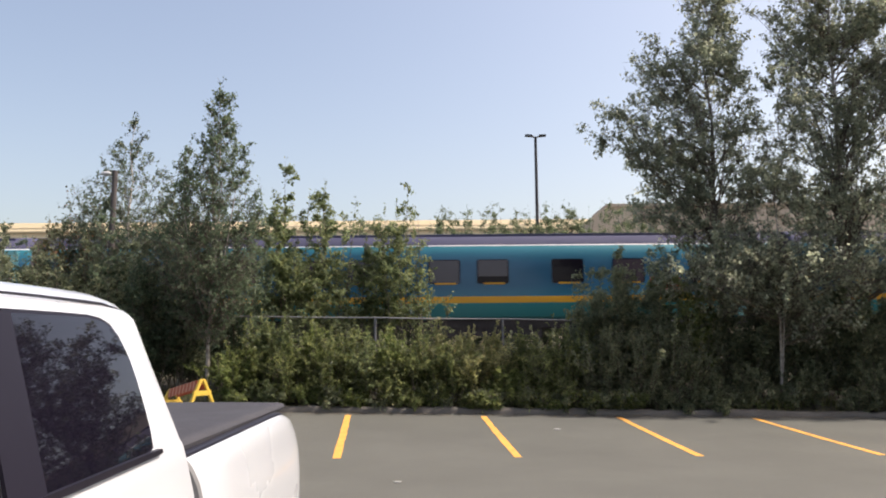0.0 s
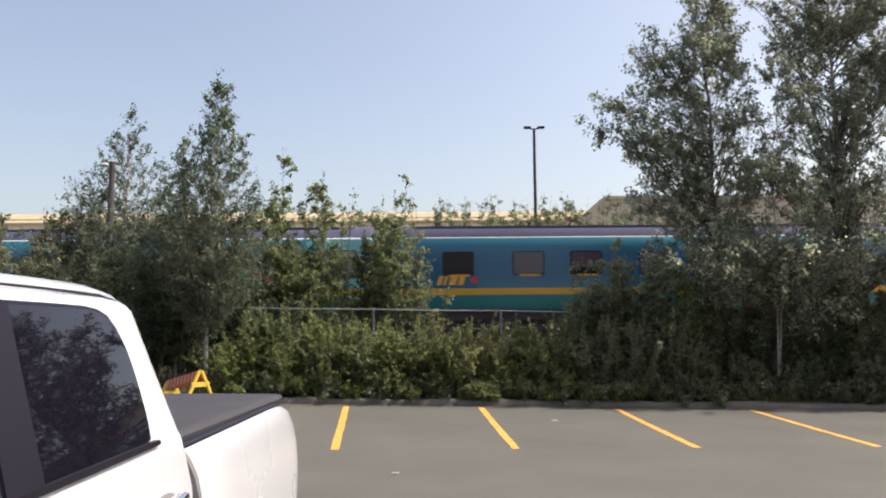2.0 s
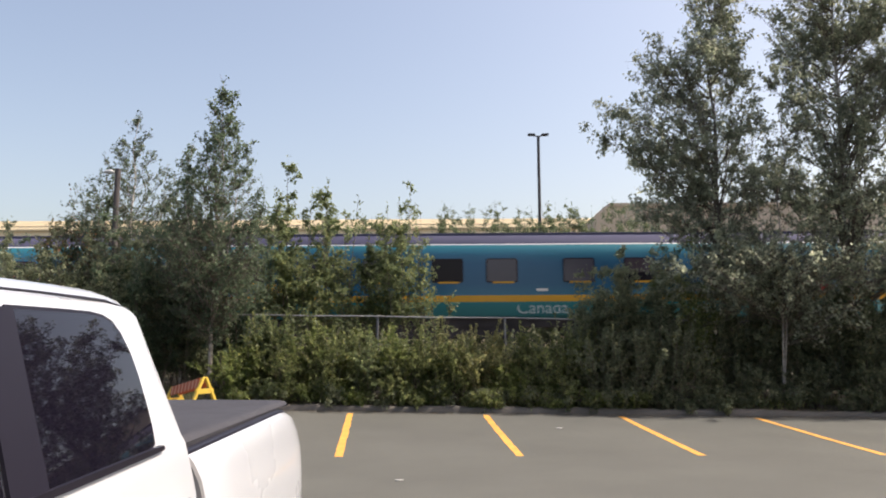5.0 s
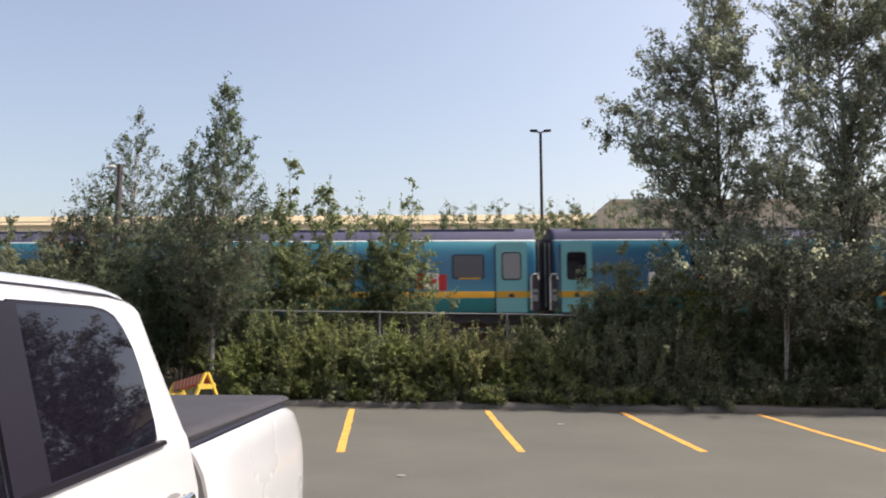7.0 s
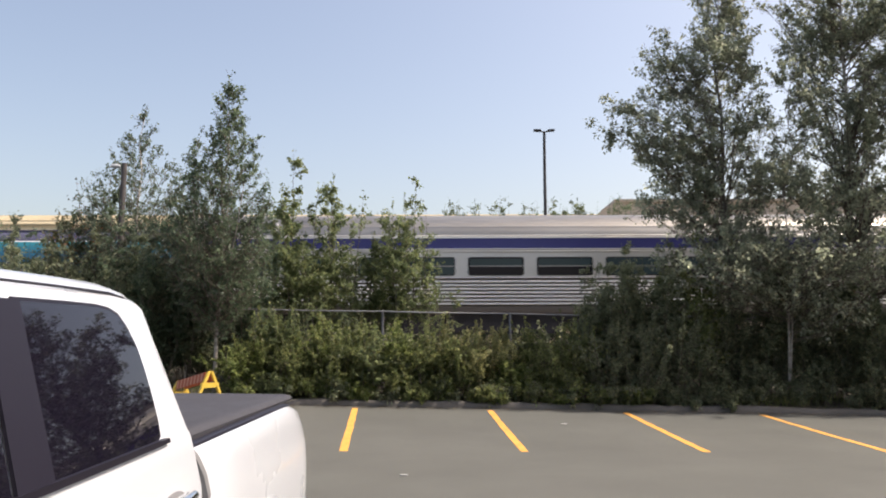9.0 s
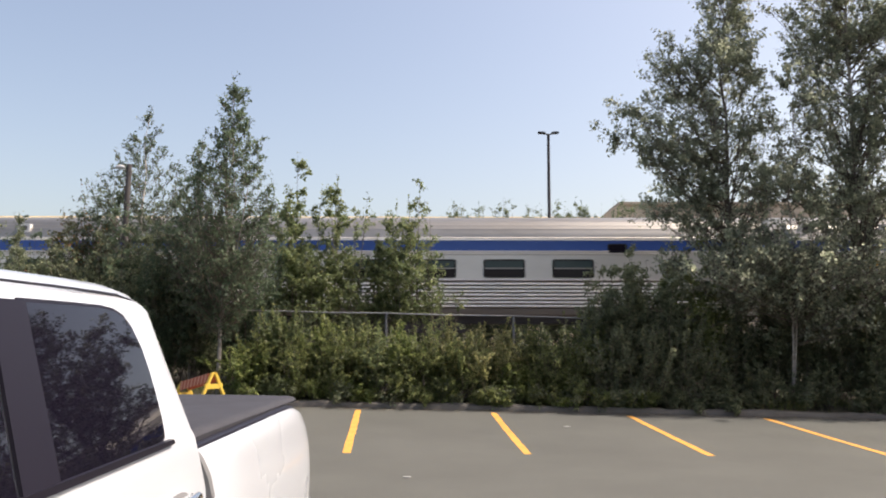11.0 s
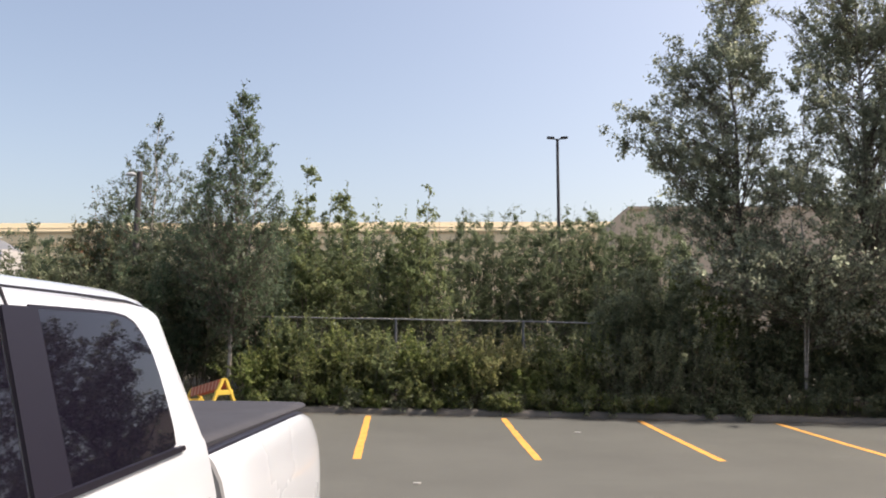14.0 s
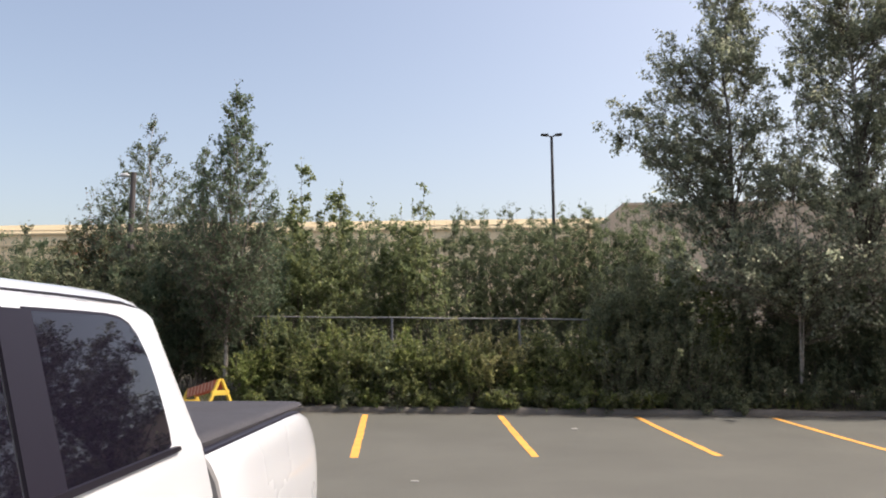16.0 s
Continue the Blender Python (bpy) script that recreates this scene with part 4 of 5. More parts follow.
    # wheel-arch flare and wheels
    for y in (3.62, 0.02 - 0.15):
        fl = Shape()
        rings = []
        for a in np.linspace(radians(-5), radians(185), 25):
            c, n = math.cos(a), math.sin(a)
            rings.append([(0.955, y + r * c, 0.42 + r * n) if e else (0.955 + d, y + r * c, 0.42 + r * n) for r, d, e in ((0.50, 0.0, 1), (0.51, 0.072, 0), (0.55, 0.075, 0), (0.60, 0.06, 0), (0.66, 0.045, 0), (0.70, 0.0, 1))])
        fl.loft(rings, closed=True)
        part("wheel_arch", fl, CAR_WHITE, t, smooth=50)
        part("wheel_well", Shape().prism([(0.97, y + 0.5 * math.cos(a), 0.42 + 0.5 * math.sin(a)) for a in np.linspace(radians(-3), radians(183), 20)], (0.03, 0, 0)), UNDER, t)
        for sx in (1, -1):
            tyre = Shape()
            prof = [(0.22, 0.80), (0.36, 0.79), (0.395, 0.82), (0.40, 0.88), (0.40, 0.98), (0.39, 1.03), (0.35, 1.045), (0.25, 1.03), (0.22, 1.0)]
            tyre.loft([[(sx * w_, y + r * math.cos(a), 0.40 + r * math.sin(a)) for r, w_ in prof] for a in np.linspace(0, 2 * math.pi, 29)], closed=True, caps=False)
            w = part("wheel", tyre, RUBBER, t, smooth=40)
            part("rim", Shape().prism([(sx * 1.0, y + 0.23 * math.cos(a), 0.40 + 0.23 * math.sin(a)) for a in np.linspace(0, 6.283, 25)[:-1]], (sx * 0.02, 0, 0)), CHROME, w)
    part("tailgate", Shape().box(-0.80, 0.80, 4.64, 4.72, 0.62, 1.42), CAR_WHITE, t, bevel=0.015)
    part("rear_bumper", Shape().box(-0.92, 0.92, 4.68, 4.86, 0.46, 0.66), CHROME, t, bevel=0.03)
    for sx in (0.84, -0.84):
        part("tail_lamp", Shape().box(sx - 0.05, sx + 0.05, 4.66, 4.735, 0.85, 1.25), LAMP_RED, t, bevel=0.012)
    # bed rail cap and soft cover
    for sx in (1, -1):
        part("rail_cap", Shape().loft([[(sx * x, y, z - d) for x, z in ((0.86, 1.405), (0.86, 1.432), (0.895, 1.434), (0.915, 1.432), (0.926, 1.425), (0.935, 1.408))] for y, d in ((2.675, 0), (3.4, 0), (4.2, 0), (4.36, 0.006), (4.46, 0.018))], closed=True), BLACK_TRIM, t)
    s = Shape()
    rings = []
    for y, k in ((2.68, 0.93), (2.70, 1.0), (3.2, 1.0), (3.8, 1.0), (4.50, 1.0), (4.60, 0.985), (4.65, 0.9)):
        top = 1.475 - (0.012 if k < 0.95 else 0) - 0.014 * (y - 2.7) / 1.9
        pts = [(0.906, 1.431), (0.909, top - 0.022), (0.896, top - 0.007), (0.86, top - 0.001), (0.5, top + 0.004), (0, top + 0.006)]
        rings.append([(x * (0.97 + 0.03 * k), y, z) for x, z in pts] + [(-x * (0.97 + 0.03 * k), y, z) for x, z in pts[-2::-1]])
    s.loft(rings, closed=True)
    part("bed_cover", s, VINYL, t, "grey soft vinyl bed cover", smooth=40)
    # windscreen, rear glass, grille and head lamps
    part("windscreen", Shape().prism([(-0.80, 0.27, 1.535), (0.80, 0.27, 1.535), (0.66, 0.92, 1.985), (-0.66, 0.92, 1.985)], (0, 0.03, -0.045)), TINTED, t)
    part("rear_window", Shape().prism([(-0.66, 2.632, 1.52), (0.66, 2.632, 1.52), (0.62, 2.60, 1.86), (-0.62, 2.60, 1.86)], (0, 0.02, 0)), TINTED, t)
    part("grille", Shape().box(-0.55, 0.55, -1.19, -1.12, 0.62, 0.98), BLACK_TRIM, t, bevel=0.02)
    part("front_bumper", Shape().box(-0.95, 0.95, -1.28, -1.10, 0.40, 0.60), CHROME, t, bevel=0.03)
    for sx in (0.74, -0.74):
        part("head_lamp", Shape().box(sx - 0.16, sx + 0.16, -1.17, -1.09, 0.76, 0.98), GLASS_GREY, t, bevel=0.02)


pickup()


def barricade(x, y, turn):
    """A yellow A-frame barricade with striped orange boards; one of its ends is splayed wider and stands lower."""
    b = thing("barricade", (x, y, float(ground_z(x, y))), "yellow A-frame barricade with an orange striped board", "barricade", turn=turn)
    low, high = 0.86, 1.05
    for ex, h, w in ((-0.48, low, 0.52), (0.48, high, 0.50)):
        for sy in (-1, 1):
            part("leg", Shape().prism([(ex - 0.03, sy * w - 0.026, 0), (ex - 0.03, sy * w + 0.026, 0), (ex - 0.03, sy * 0.02 + 0.028, h), (ex - 0.03, sy * 0.02 - 0.028, h)], (0.06, 0, 0)), BARRIER_YELLOW, b, bevel=0.008)
        part("crosspiece", Shape().box(ex - 0.025, ex + 0.025, -0.16, 0.16, h - 0.27, h - 0.19), BARRIER_YELLOW, b)
    for sy in (-1, 1):
        def edge(cx, dz, out):
            return (cx, sy * out, low + (high - low) * (cx + 0.48) / 0.96 - 0.01 - dz)
        p = part("board", Shape().prism([edge(-0.45, 0.15, 0.075), edge(0.45, 0.15, 0.075), edge(0.45, 0, 0.06), edge(-0.45, 0, 0.06)], (0, sy * 0.022, 0)), BARRIER_ORANGE, b, "orange board with pale stripes", bevel=0.005)
        for k in range(8):
            cx = -0.40 + 0.11 * k
            part("stripe", Shape().prism([edge(cx - 0.02, 0.145, 0.0985), edge(cx + 0.012, 0.145, 0.0985), edge(cx + 0.032, 0.005, 0.0845), edge(cx, 0.005, 0.0845)], (0, sy * 0.002, 0)), BARRIER_PALE, p)


barricade(-4.37, 13.6, -42)


# ---- fence ----
def fence(x0, x1, y):
    f = thing("chain_link_fence", (0, 0, 0), "galvanised chain-link fence with a pipe top rail", "fence", kind="structure")

    def top(x):
        return 2.245 - 0.0195 * (x - 1.4)
    xs = np.arange(x0, x1 + 0.1, 3.0)
    for x in xs:
        g = float(ground_z(x, y))
        part("post", Shape().tube([(x, y, g - 0.1), (x, y, top(x) - 0.01), (x, y, top(x) + 0.03)], [0.03, 0.03, 0.012], 8), GALV_OLD, f, smooth=40)
    for a, b in zip(xs[:-1], xs[1:]):
        m = (a + b) / 2
        part("top_rail", Shape().tube([(a, y - 0.01, top(a)), (m, y - 0.01, top(m) - 0.012), (b, y - 0.01, top(b))], [0.018] * 3, 8), GALV_RAIL, f, smooth=60)
    s, d = Shape(), 0.075
    for k in range(int((x1 - x0) / d)):
        for way in (1, -1):
            xa = x0 + k * d
            pts, n = [], 6
            for i in range(n + 1):
                x = xa + way * 1.75 * i / n
                z = float(ground_z(np.clip(x, x0, x1), y)) + 0.05 + (top(x) - 0.03 - float(ground_z(x, y)) - 0.05) * i / n
                if x0 <= x <= x1:
                    pts.append((x, y + 0.004 * way, z))
            if len(pts) > 1:
                s.tube([pts[0], pts[-1]], [0.0013] * 2, 3, caps=False)
    tagged(part("wire_mesh", s, WIRE, f), kind="stuff")


fence(-16.61, 13.4, 18.7)


# ---- distance ----
def buildings():
    b = thing("store_building", (-40, 62, 0), "long flat-roofed tan store with a cream parapet", "building", turn=0.5)
    s = Shape().box(-75, 75, 0, 36, 0.5, 10.75)
    part("wall", s, STORE_TAN, b)
    # Slope is made up: it catches the sun and brightens the strip.
    part("parapet", Shape().prism([(-75.3, -0.15, 10.3), (-75.3, -0.15, 10.45), (-75.3, 0.45, 11.2), (-75.3, 0.95, 11.2), (-75.3, 0.95, 10.3)], (150.6, 0, 0)), STORE_CAP, b)
    part("band", Shape().box(-75.1, 75.1, -0.12, 0, 9.35, 9.5), STORE_CAP, b)
    part("roof", Shape().box(-74, 74, 1, 35, 11.15, 11.25), STORE_BROWN, b)
    c = thing("brown_building", (0, 0, 0), "brown building with a chamfered roof corner", "building")
    ring = [(10.3, 54, 0.6), (40, 54, 0.6), (40, 54, 10.7), (11.3, 54, 10.7), (10.3, 54, 10.05)]
    part("wall", Shape().prism(ring, (0, 5, 0)), STORE_BROWN, c)
    part("parapet", Shape().prism([(11.3, 53.85, 10.7), (40.1, 53.85, 10.7), (40.1, 53.85, 10.9), (11.3, 53.85, 10.9)], (0, 5.2, 0)), STORE_BROWN, c)


buildings()


def lot_lamp(x, y, h):
    p = thing("parking_lot_lamp", (x, y, 0.9), "tall dark pole with two flat lamp heads", "street lamp")
    part("pole", Shape().tube([(0, 0, 0), (0, 0, 0.6), (0, 0, h - 0.95)], [0.13, 0.105, 0.07], 10), POLE_DARK, p, smooth=50)
    part("base", Shape().tube([(0, 0, -0.3), (0, 0, 0.4)], [0.3, 0.3], 14), STORE_CAP, p, smooth=50)
    for sx in (-1, 1):
        part("arm", Shape().tube([(0, 0, h - 1.0), (sx * 0.22, 0, h - 0.92)], [0.035] * 2, 6), POLE_DARK, p)
        part("lamp_head", Shape().prism([(sx * 0.16, -0.16, h - 0.95), (sx * 0.54, -0.13, h - 0.93), (sx * 0.54, 0.13, h - 0.93), (sx * 0.16, 0.16, h - 0.95)], (0, 0, 0.09)), POLE_DARK, p, bevel=0.02)


lot_lamp(4.83, 40, 12.15)


def utility_post(x, y, h):
    p = thing("utility_post", (x, y, float(ground_z(x, y))), "dark weathered post with a small white lamp", "post")
    part("post", Shape().tube([(0, 0, -0.3), (0, 0, h - 1), (0.02, 0, h)], [0.08, 0.07, 0.068], 10), POLE_WOOD, p, smooth=50)
    part("arm", Shape().tube([(0, 0, h - 0.16), (-0.18, -0.06, h - 0.1)], [0.012] * 2, 6), GALV, p)
    part("lamp_head", Shape().tube([(-0.06, -0.04, h - 0.1), (-0.12, -0.06, h - 0.08), (-0.24, -0.1, h - 0.09), (-0.29, -0.12, h - 0.11)], [0.03, 0.055, 0.05, 0.02], 8), LAMP_WHITE, p, smooth=60)


utility_post(-8.12, 19.25, 5.35)


# ---- plants ----
def plant(name, label, category, x, y, height, lobes, leaf_mat, seed, limbs=40, count=9000, size=0.085, sprig=0.42, spread=0.06,
          bark=BARK, stem=0.05, lean=(0, 0), rise=0.8, group="", low=0.0, droop=0.4, slim=0.62, sink=0.05, ragged=1.0, forks=6, upward=0.3, twiggy=True, crest=0.0, even=False, reach=1.0, stems=()):
    """A tree or shrub: a tapered stem, limbs that reach into the crown's lobes, forked into sprigs, and single leaves along the sprigs.
    lobes: (dx, dy, z, reach across, reach in height) of each rounded mass of the crown, from the stem's foot,
    or (share of the height, reach) down a pointed crown with straight rising limbs."""
    rng = np.random.RandomState(seed)
    p = thing(name, (x, y, float(ground_z(x, y)) - sink), label, category, group)
    wob = rng.normal(size=(9, 2)) * 0.012 * height * np.linspace(0, 1, 9)[:, None] ** 0.7
    hs = np.linspace(0, 1, 9)
    line = np.stack([lean[0] * hs ** 1.3 + wob[:, 0], lean[1] * hs ** 1.3 + wob[:, 1], hs * height], 1)
    wood = Shape()
    wood.tube(line.tolist(), [max(0.005, stem * (1 - 0.95 * h)) for h in hs], 7)
    cone = len(lobes[0]) == 2
    if not cone:
        weight = np.array([(r ** 0.8) * h for _, _, _, r, h in lobes])
        which = rng.choice(len(lobes), limbs, p=weight / weight.sum())
    else:
        grid = np.linspace(lobes[0][0], 1, 200)
        span = np.cumsum(np.interp(grid, *zip(*lobes)) ** 1.25 + 0.03)
    tw_a, tw_b, wt = [], [], []

    def sprigs(q, way, length, n, power):
        """Twigs round a branch end; their leaves are dense on some and few on others."""
        dirs = unit(way[None] * 0.9 + rng.normal(size=(n, 3)) * 0.62 + np.array([0, 0, upward]))
        ends = q + dirs * (length * rng.uniform(0.35, 1.1, n))[:, None]
        for k, e in enumerate(ends):
            tw_a.append(q), tw_b.append(e), wt.append(power * ((0.6 + 0.13 * rng.gamma(3.0)) if even else 0.15 + rng.gamma(1.2)) * length)
            if twiggy and k % 2 == 0:
                wood.tube([q.tolist(), e.tolist()], [0.004, 0.0015], 3, 1, False)

    for i in range(limbs):
        if cone:
            f = float(np.interp((i + rng.rand()) / limbs * span[-1], span, grid))
            az, out = i * 2.39996 + rng.normal() * 0.3, float(np.interp(f, *zip(*lobes))) * ((0.72 if even else 0.55) + (0.36 if even else 0.55) * rng.rand() ** 0.7)
            tip = np.array([np.interp(f, hs, line[:, 0]) + out * math.cos(az), np.interp(f, hs, line[:, 1]) + out * math.sin(az), f * height])
        else:
            dx, dy, z, r, h = lobes[which[i]]
            d = unit(rng.normal(size=(1, 3)))[0] * rng.uniform(0.35, 1.0) ** 0.6 * (1 + 0.12 * ragged * rng.normal())
            tip = np.array([dx + d[0] * r, dy + d[1] * r, max(0.12, z + d[2] * h)])
        f = tip[2] / height
        axis = np.array([np.interp(f, hs, line[:, 0]), np.interp(f, hs, line[:, 1])])
        away = np.hypot(*(tip[:2] - axis))
        sh = float(np.clip((tip[2] - rise * away * rng.uniform(0.45, 1.3)) / height, low * rng.uniform(1.0, 1.9), 0.96)) if f > low * 1.9 else f * rng.uniform(0.6, 0.92)
        a = np.array([np.interp(sh, hs, line[:, 0]), np.interp(sh, hs, line[:, 1]), sh * height])
        mid = a * 0.5 + tip * 0.5 + np.array([0, 0, -0.05 * away]) + rng.normal(size=3) * 0.05 * (away + 0.1)
        L = float(np.linalg.norm(tip - a)) + 1e-6
        rad = max(0.005, stem * 0.3 * (1 - 0.75 * min(1, f)) * min(1.5, 0.5 + L / 2))
        wood.tube([a.tolist(), mid.tolist(), tip.tolist()], [rad, rad * 0.6, 0.003], 4, 1, False)
        way = (tip - mid) / max(1e-6, np.linalg.norm(tip - mid))
        power = 0.35 + rng.gamma(2.0) * 0.35 if not even else rng.uniform(0.7, 1.2)
        sprigs(tip, way, sprig, 4, power)
        for k in range(forks):
            t = rng.uniform(0.12 if cone else 0.35, 1.0)
            q = (1 - t) ** 2 * a + 2 * t * (1 - t) * mid + t * t * tip
            w_ = unit((way + rng.normal(size=3) * 0.8 + np.array([0, 0, 0.5 * upward]))[None])[0]
            e = q + w_ * sprig * rng.uniform(0.3, 0.9) * reach
            if twiggy:
                wood.tube([q.tolist(), e.tolist()], [0.006, 0.003], 3, 1, False)
            force = power * rng.uniform(0.4, 1.3)
            sprigs(e, w_, sprig * 0.7, 3, force)
            if reach > 1:
                sprigs(q * 0.5 + e * 0.5, w_, sprig * 0.6, 3, force * 0.8)
    for dx, z_a, z_b in stems:
        foot = np.array([np.interp(z_a / height, hs, line[:, 0]), np.interp(z_a / height, hs, line[:, 1]), z_a])
        wood.tube([(foot + np.array([dx * k ** 0.8, -0.12 * k, (z_b - z_a) * k])).tolist() for k in (0, 0.2, 0.45, 0.7, 1)], [stem * 0.6, stem * 0.5, stem * 0.42, stem * 0.3, 0.008], 6)
    sprigs(line[-1], np.array([0, 0, 1.0]), sprig, 4, 0.3)
    tw_a, tw_b, wt = np.array(tw_a), np.array(tw_b), np.array(wt)
    wt = wt * (1 + crest * np.clip(tw_b[:, 2] / height, 0, 1) ** 5)
    pick = rng.choice(len(wt), count, p=wt / wt.sum())
    t = rng.uniform(0.05, 1.05, count)[:, None]
    at = tw_a[pick] * (1 - t) + tw_b[pick] * t + rng.normal(size=(count, 3)) * spread
    at[:, 2] = np.maximum(at[:, 2], 0.05)
    outward = unit(tw_b[pick] - tw_a[pick])
    part("trunk", wood, [bark, BARK], p, smooth=60)
    part("crown", quads("crown", leaves(rng, at, outward, size, slim, droop=droop), leaf_mat), leaf_mat, p)
    return p


def shoot_bush(name, label, category, x, y, h, r, leaf_mat, seed, shoots=26, count=5000, size=0.075, group="", bare=0.25, splay=0.5, sink=0.04, sides=5, side=0.0, twigs=0, stem=0.008, slim=0.58, foot_share=0.45, drop=0.3, taper=0.8):
    """A bush of many upright shoots that fan out from its foot, each with side shoots and leaves along its upper part.
    side: the longest side shoots' length on a tall plant, which shrink towards the tip (the less, the smaller taper is) and bear twigs."""
    rng = np.random.RandomState(seed)
    p = thing(name, (x, y, float(ground_z(x, y)) - sink), label, category, group)
    wood, a_, b_, c_, w_, first = Shape(), [], [], [], [], []

    def shoot(foot, mid, tip, weight, girth, main=False):
        if girth > 0.0025:
            wood.tube([foot.tolist(), mid.tolist(), tip.tolist()], [girth, girth * 0.7, 0.002], 4 if girth > 0.004 else 3, 0, False)
        a_.append(foot), b_.append(mid), c_.append(tip), w_.append(weight * np.linalg.norm(tip - foot)), first.append(main)
    for k in range(shoots):
        az, out = k * 2.39996 + rng.normal() * 0.4, math.sqrt(rng.rand())
        lead = bool(side) and k == 0
        out = 0.12 if lead else out
        top = h if lead else h * (1.04 - (drop if side else 0.42) * out ** 2) * rng.uniform(0.84 if side else 0.78, 1.04)
        foot = np.array([math.cos(az) * out * r * foot_share, math.sin(az) * out * r * foot_share, 0.0])
        tip = np.array([math.cos(az) * out * r, math.sin(az) * out * r, top]) + rng.normal(size=3) * np.array([0.16, 0.16, 0.05]) * h ** 0.5
        mid = foot * 0.5 + tip * 0.5 + np.array([math.cos(az), math.sin(az), 0]) * splay * 0.25 * r * out + rng.normal(size=3) * 0.03
        power = rng.uniform(0.8, 1.2) if side else 0.25 + rng.gamma(1.6) * 0.5
        shoot(foot, mid, tip, power if not side else 0.25 * power, stem, True)
        for j in range(sides):
            t = rng.uniform(bare, 0.97) if side else rng.uniform(0.25, 0.85)
            q = (1 - t) ** 2 * foot + 2 * t * (1 - t) * mid + t * t * tip
            if side:
                bend = j * 2.39996 + rng.normal() * 0.5
                d = unit(np.array([[math.cos(bend), math.sin(bend), rng.uniform(0.5, 1.4)]]))[0]
                L = side * rng.uniform(0.45, 1.1) * (1.08 - t) ** taper
            else:
                d = unit((np.array([math.cos(az) * out, math.sin(az) * out, 1.0]) + rng.normal(size=3) * np.array([1.1, 1.1, 0.4]))[None])[0]
                L = rng.uniform(0.12, 0.32) * h ** 0.5
            e = q + d * L
            e[2] = max(e[2], 0.1)
            force = power * rng.uniform(0.5, 1.4)
            shoot(q, q * 0.5 + e * 0.5 + np.array([0, 0, 0.06 * L]), e, force, max(0.003, stem * 0.35))
            for i in range(twigs):
                u_ = rng.uniform(0.3, 1.0)
                g = q + (e - q) * u_
                shoot(g, g + d * 0.04, g + unit((d * 0.8 + rng.normal(size=3) * 0.7)[None])[0] * rng.uniform(0.08, 0.24), force * 1.5, 0.002)
    a_, b_, c_, w_, first = np.array(a_), np.array(b_), np.array(c_), np.array(w_), np.array(first)
    pick = rng.choice(len(w_), count, p=w_ / w_.sum())
    t = np.where(first[pick], bare + (1.02 - bare) * rng.rand(count) ** 0.8, rng.uniform(0.1, 1.05, count))[:, None]
    at = (1 - t) ** 2 * a_[pick] + 2 * t * (1 - t) * b_[pick] + t * t * c_[pick]
    ring = rng.normal(size=(count, 3)) * np.array([1, 1, 0.5])
    at = at + unit(ring) * (rng.uniform(0.015, 0.13 if side else 0.075, count)[:, None] * (1.15 - 0.6 * t))
    at[:, 2] = np.maximum(at[:, 2], 0.06)
    way = unit(unit(ring) * 0.8 + unit(c_[pick] - a_[pick]) * 0.7)
    part("stem", wood, BARK, p)
    part("crown", quads("crown", leaves(rng, at, way * 1.6, size * (1.1 - 0.25 * t[:, 0]), slim, droop=0.25), leaf_mat), leaf_mat, p)
    return p


def spire(r, low=0.08):
    """The reach of the limbs up a pointed crown."""
    return ((low, 0.7 * r), (low + 0.15, r), (0.55, 0.95 * r), (0.70, 0.70 * r), (0.80, 0.42 * r), (0.90, 0.18 * r), (1.0, 0.02))


def dome(h, r):
    """The lobes of a rounded shrub."""
    return [(0, 0, h * 0.42, r, h * 0.38), (r * 0.25, 0, h * 0.72, r * 0.6, h * 0.25), (-r * 0.35, 0, h * 0.62, r * 0.55, h * 0.25)]


def px(col, depth):
    return (col - 784) / 1400 * depth


T_A, T_B, T_C = "birches behind the kerb", "tall shrubs", "young maples"
# left: slender birches above tall shrubs
plant("birch_tree", "slender pointed birch tree with small grey-green leaves", "tree", px(368, 17.55), 17.55, 7.16, ((0.2, 0.3), (0.32, 0.9), (0.45, 1.2), (0.58, 1.1), (0.70, 0.78), (0.78, 0.52), (0.86, 0.30), (0.94, 0.09), (1, 0.02)), LEAF_BIRCH, 21, 180, 16000, 0.074, 0.19, 0.03, BARK_BIRCH, 0.05, (0.14, 0), 1.15, T_A, low=0.2, forks=9, reach=1.7, upward=0.45, even=True, droop=0.8, crest=2.0, stems=((-0.62, 1.35, 4.4), (0.55, 1.6, 4.6), (0.25, 2.0, 4.9)))
plant("birch_tree", "pale slender birch tree beyond the fence", "tree", px(218, 20.5), 20.5, 7.05, spire(1.7, 0.2), LEAF_PALE, 22, 180, 14500, 0.072, 0.19, 0.03, BARK_PALE, 0.06, (0.1, 0), 1.2, T_A, low=0.15, forks=9, reach=1.7, upward=0.45, even=True, droop=0.8, crest=1.0)
plant("birch_tree", "young birch tree with sparse top shoots", "tree", px(318, 18.6), 18.6, 5.95, spire(0.85, 0.15), LEAF_BIRCH, 23, 130, 8500, 0.074, 0.17, 0.03, BARK_PALE, 0.04, (0.1, 0), 1.3, T_A, low=0.1, forks=7, reach=1.3, upward=0.5, even=True, droop=0.8)
plant("birch_tree", "small birch with sparse side shoots", "tree", px(175, 20), 20, 5.5, spire(1.15, 0.15), LEAF_PALE, 24, 90, 6500, 0.08, 0.25, 0.06, BARK, 0.04, (-0.1, 0), 0.9, T_A, low=0.1)
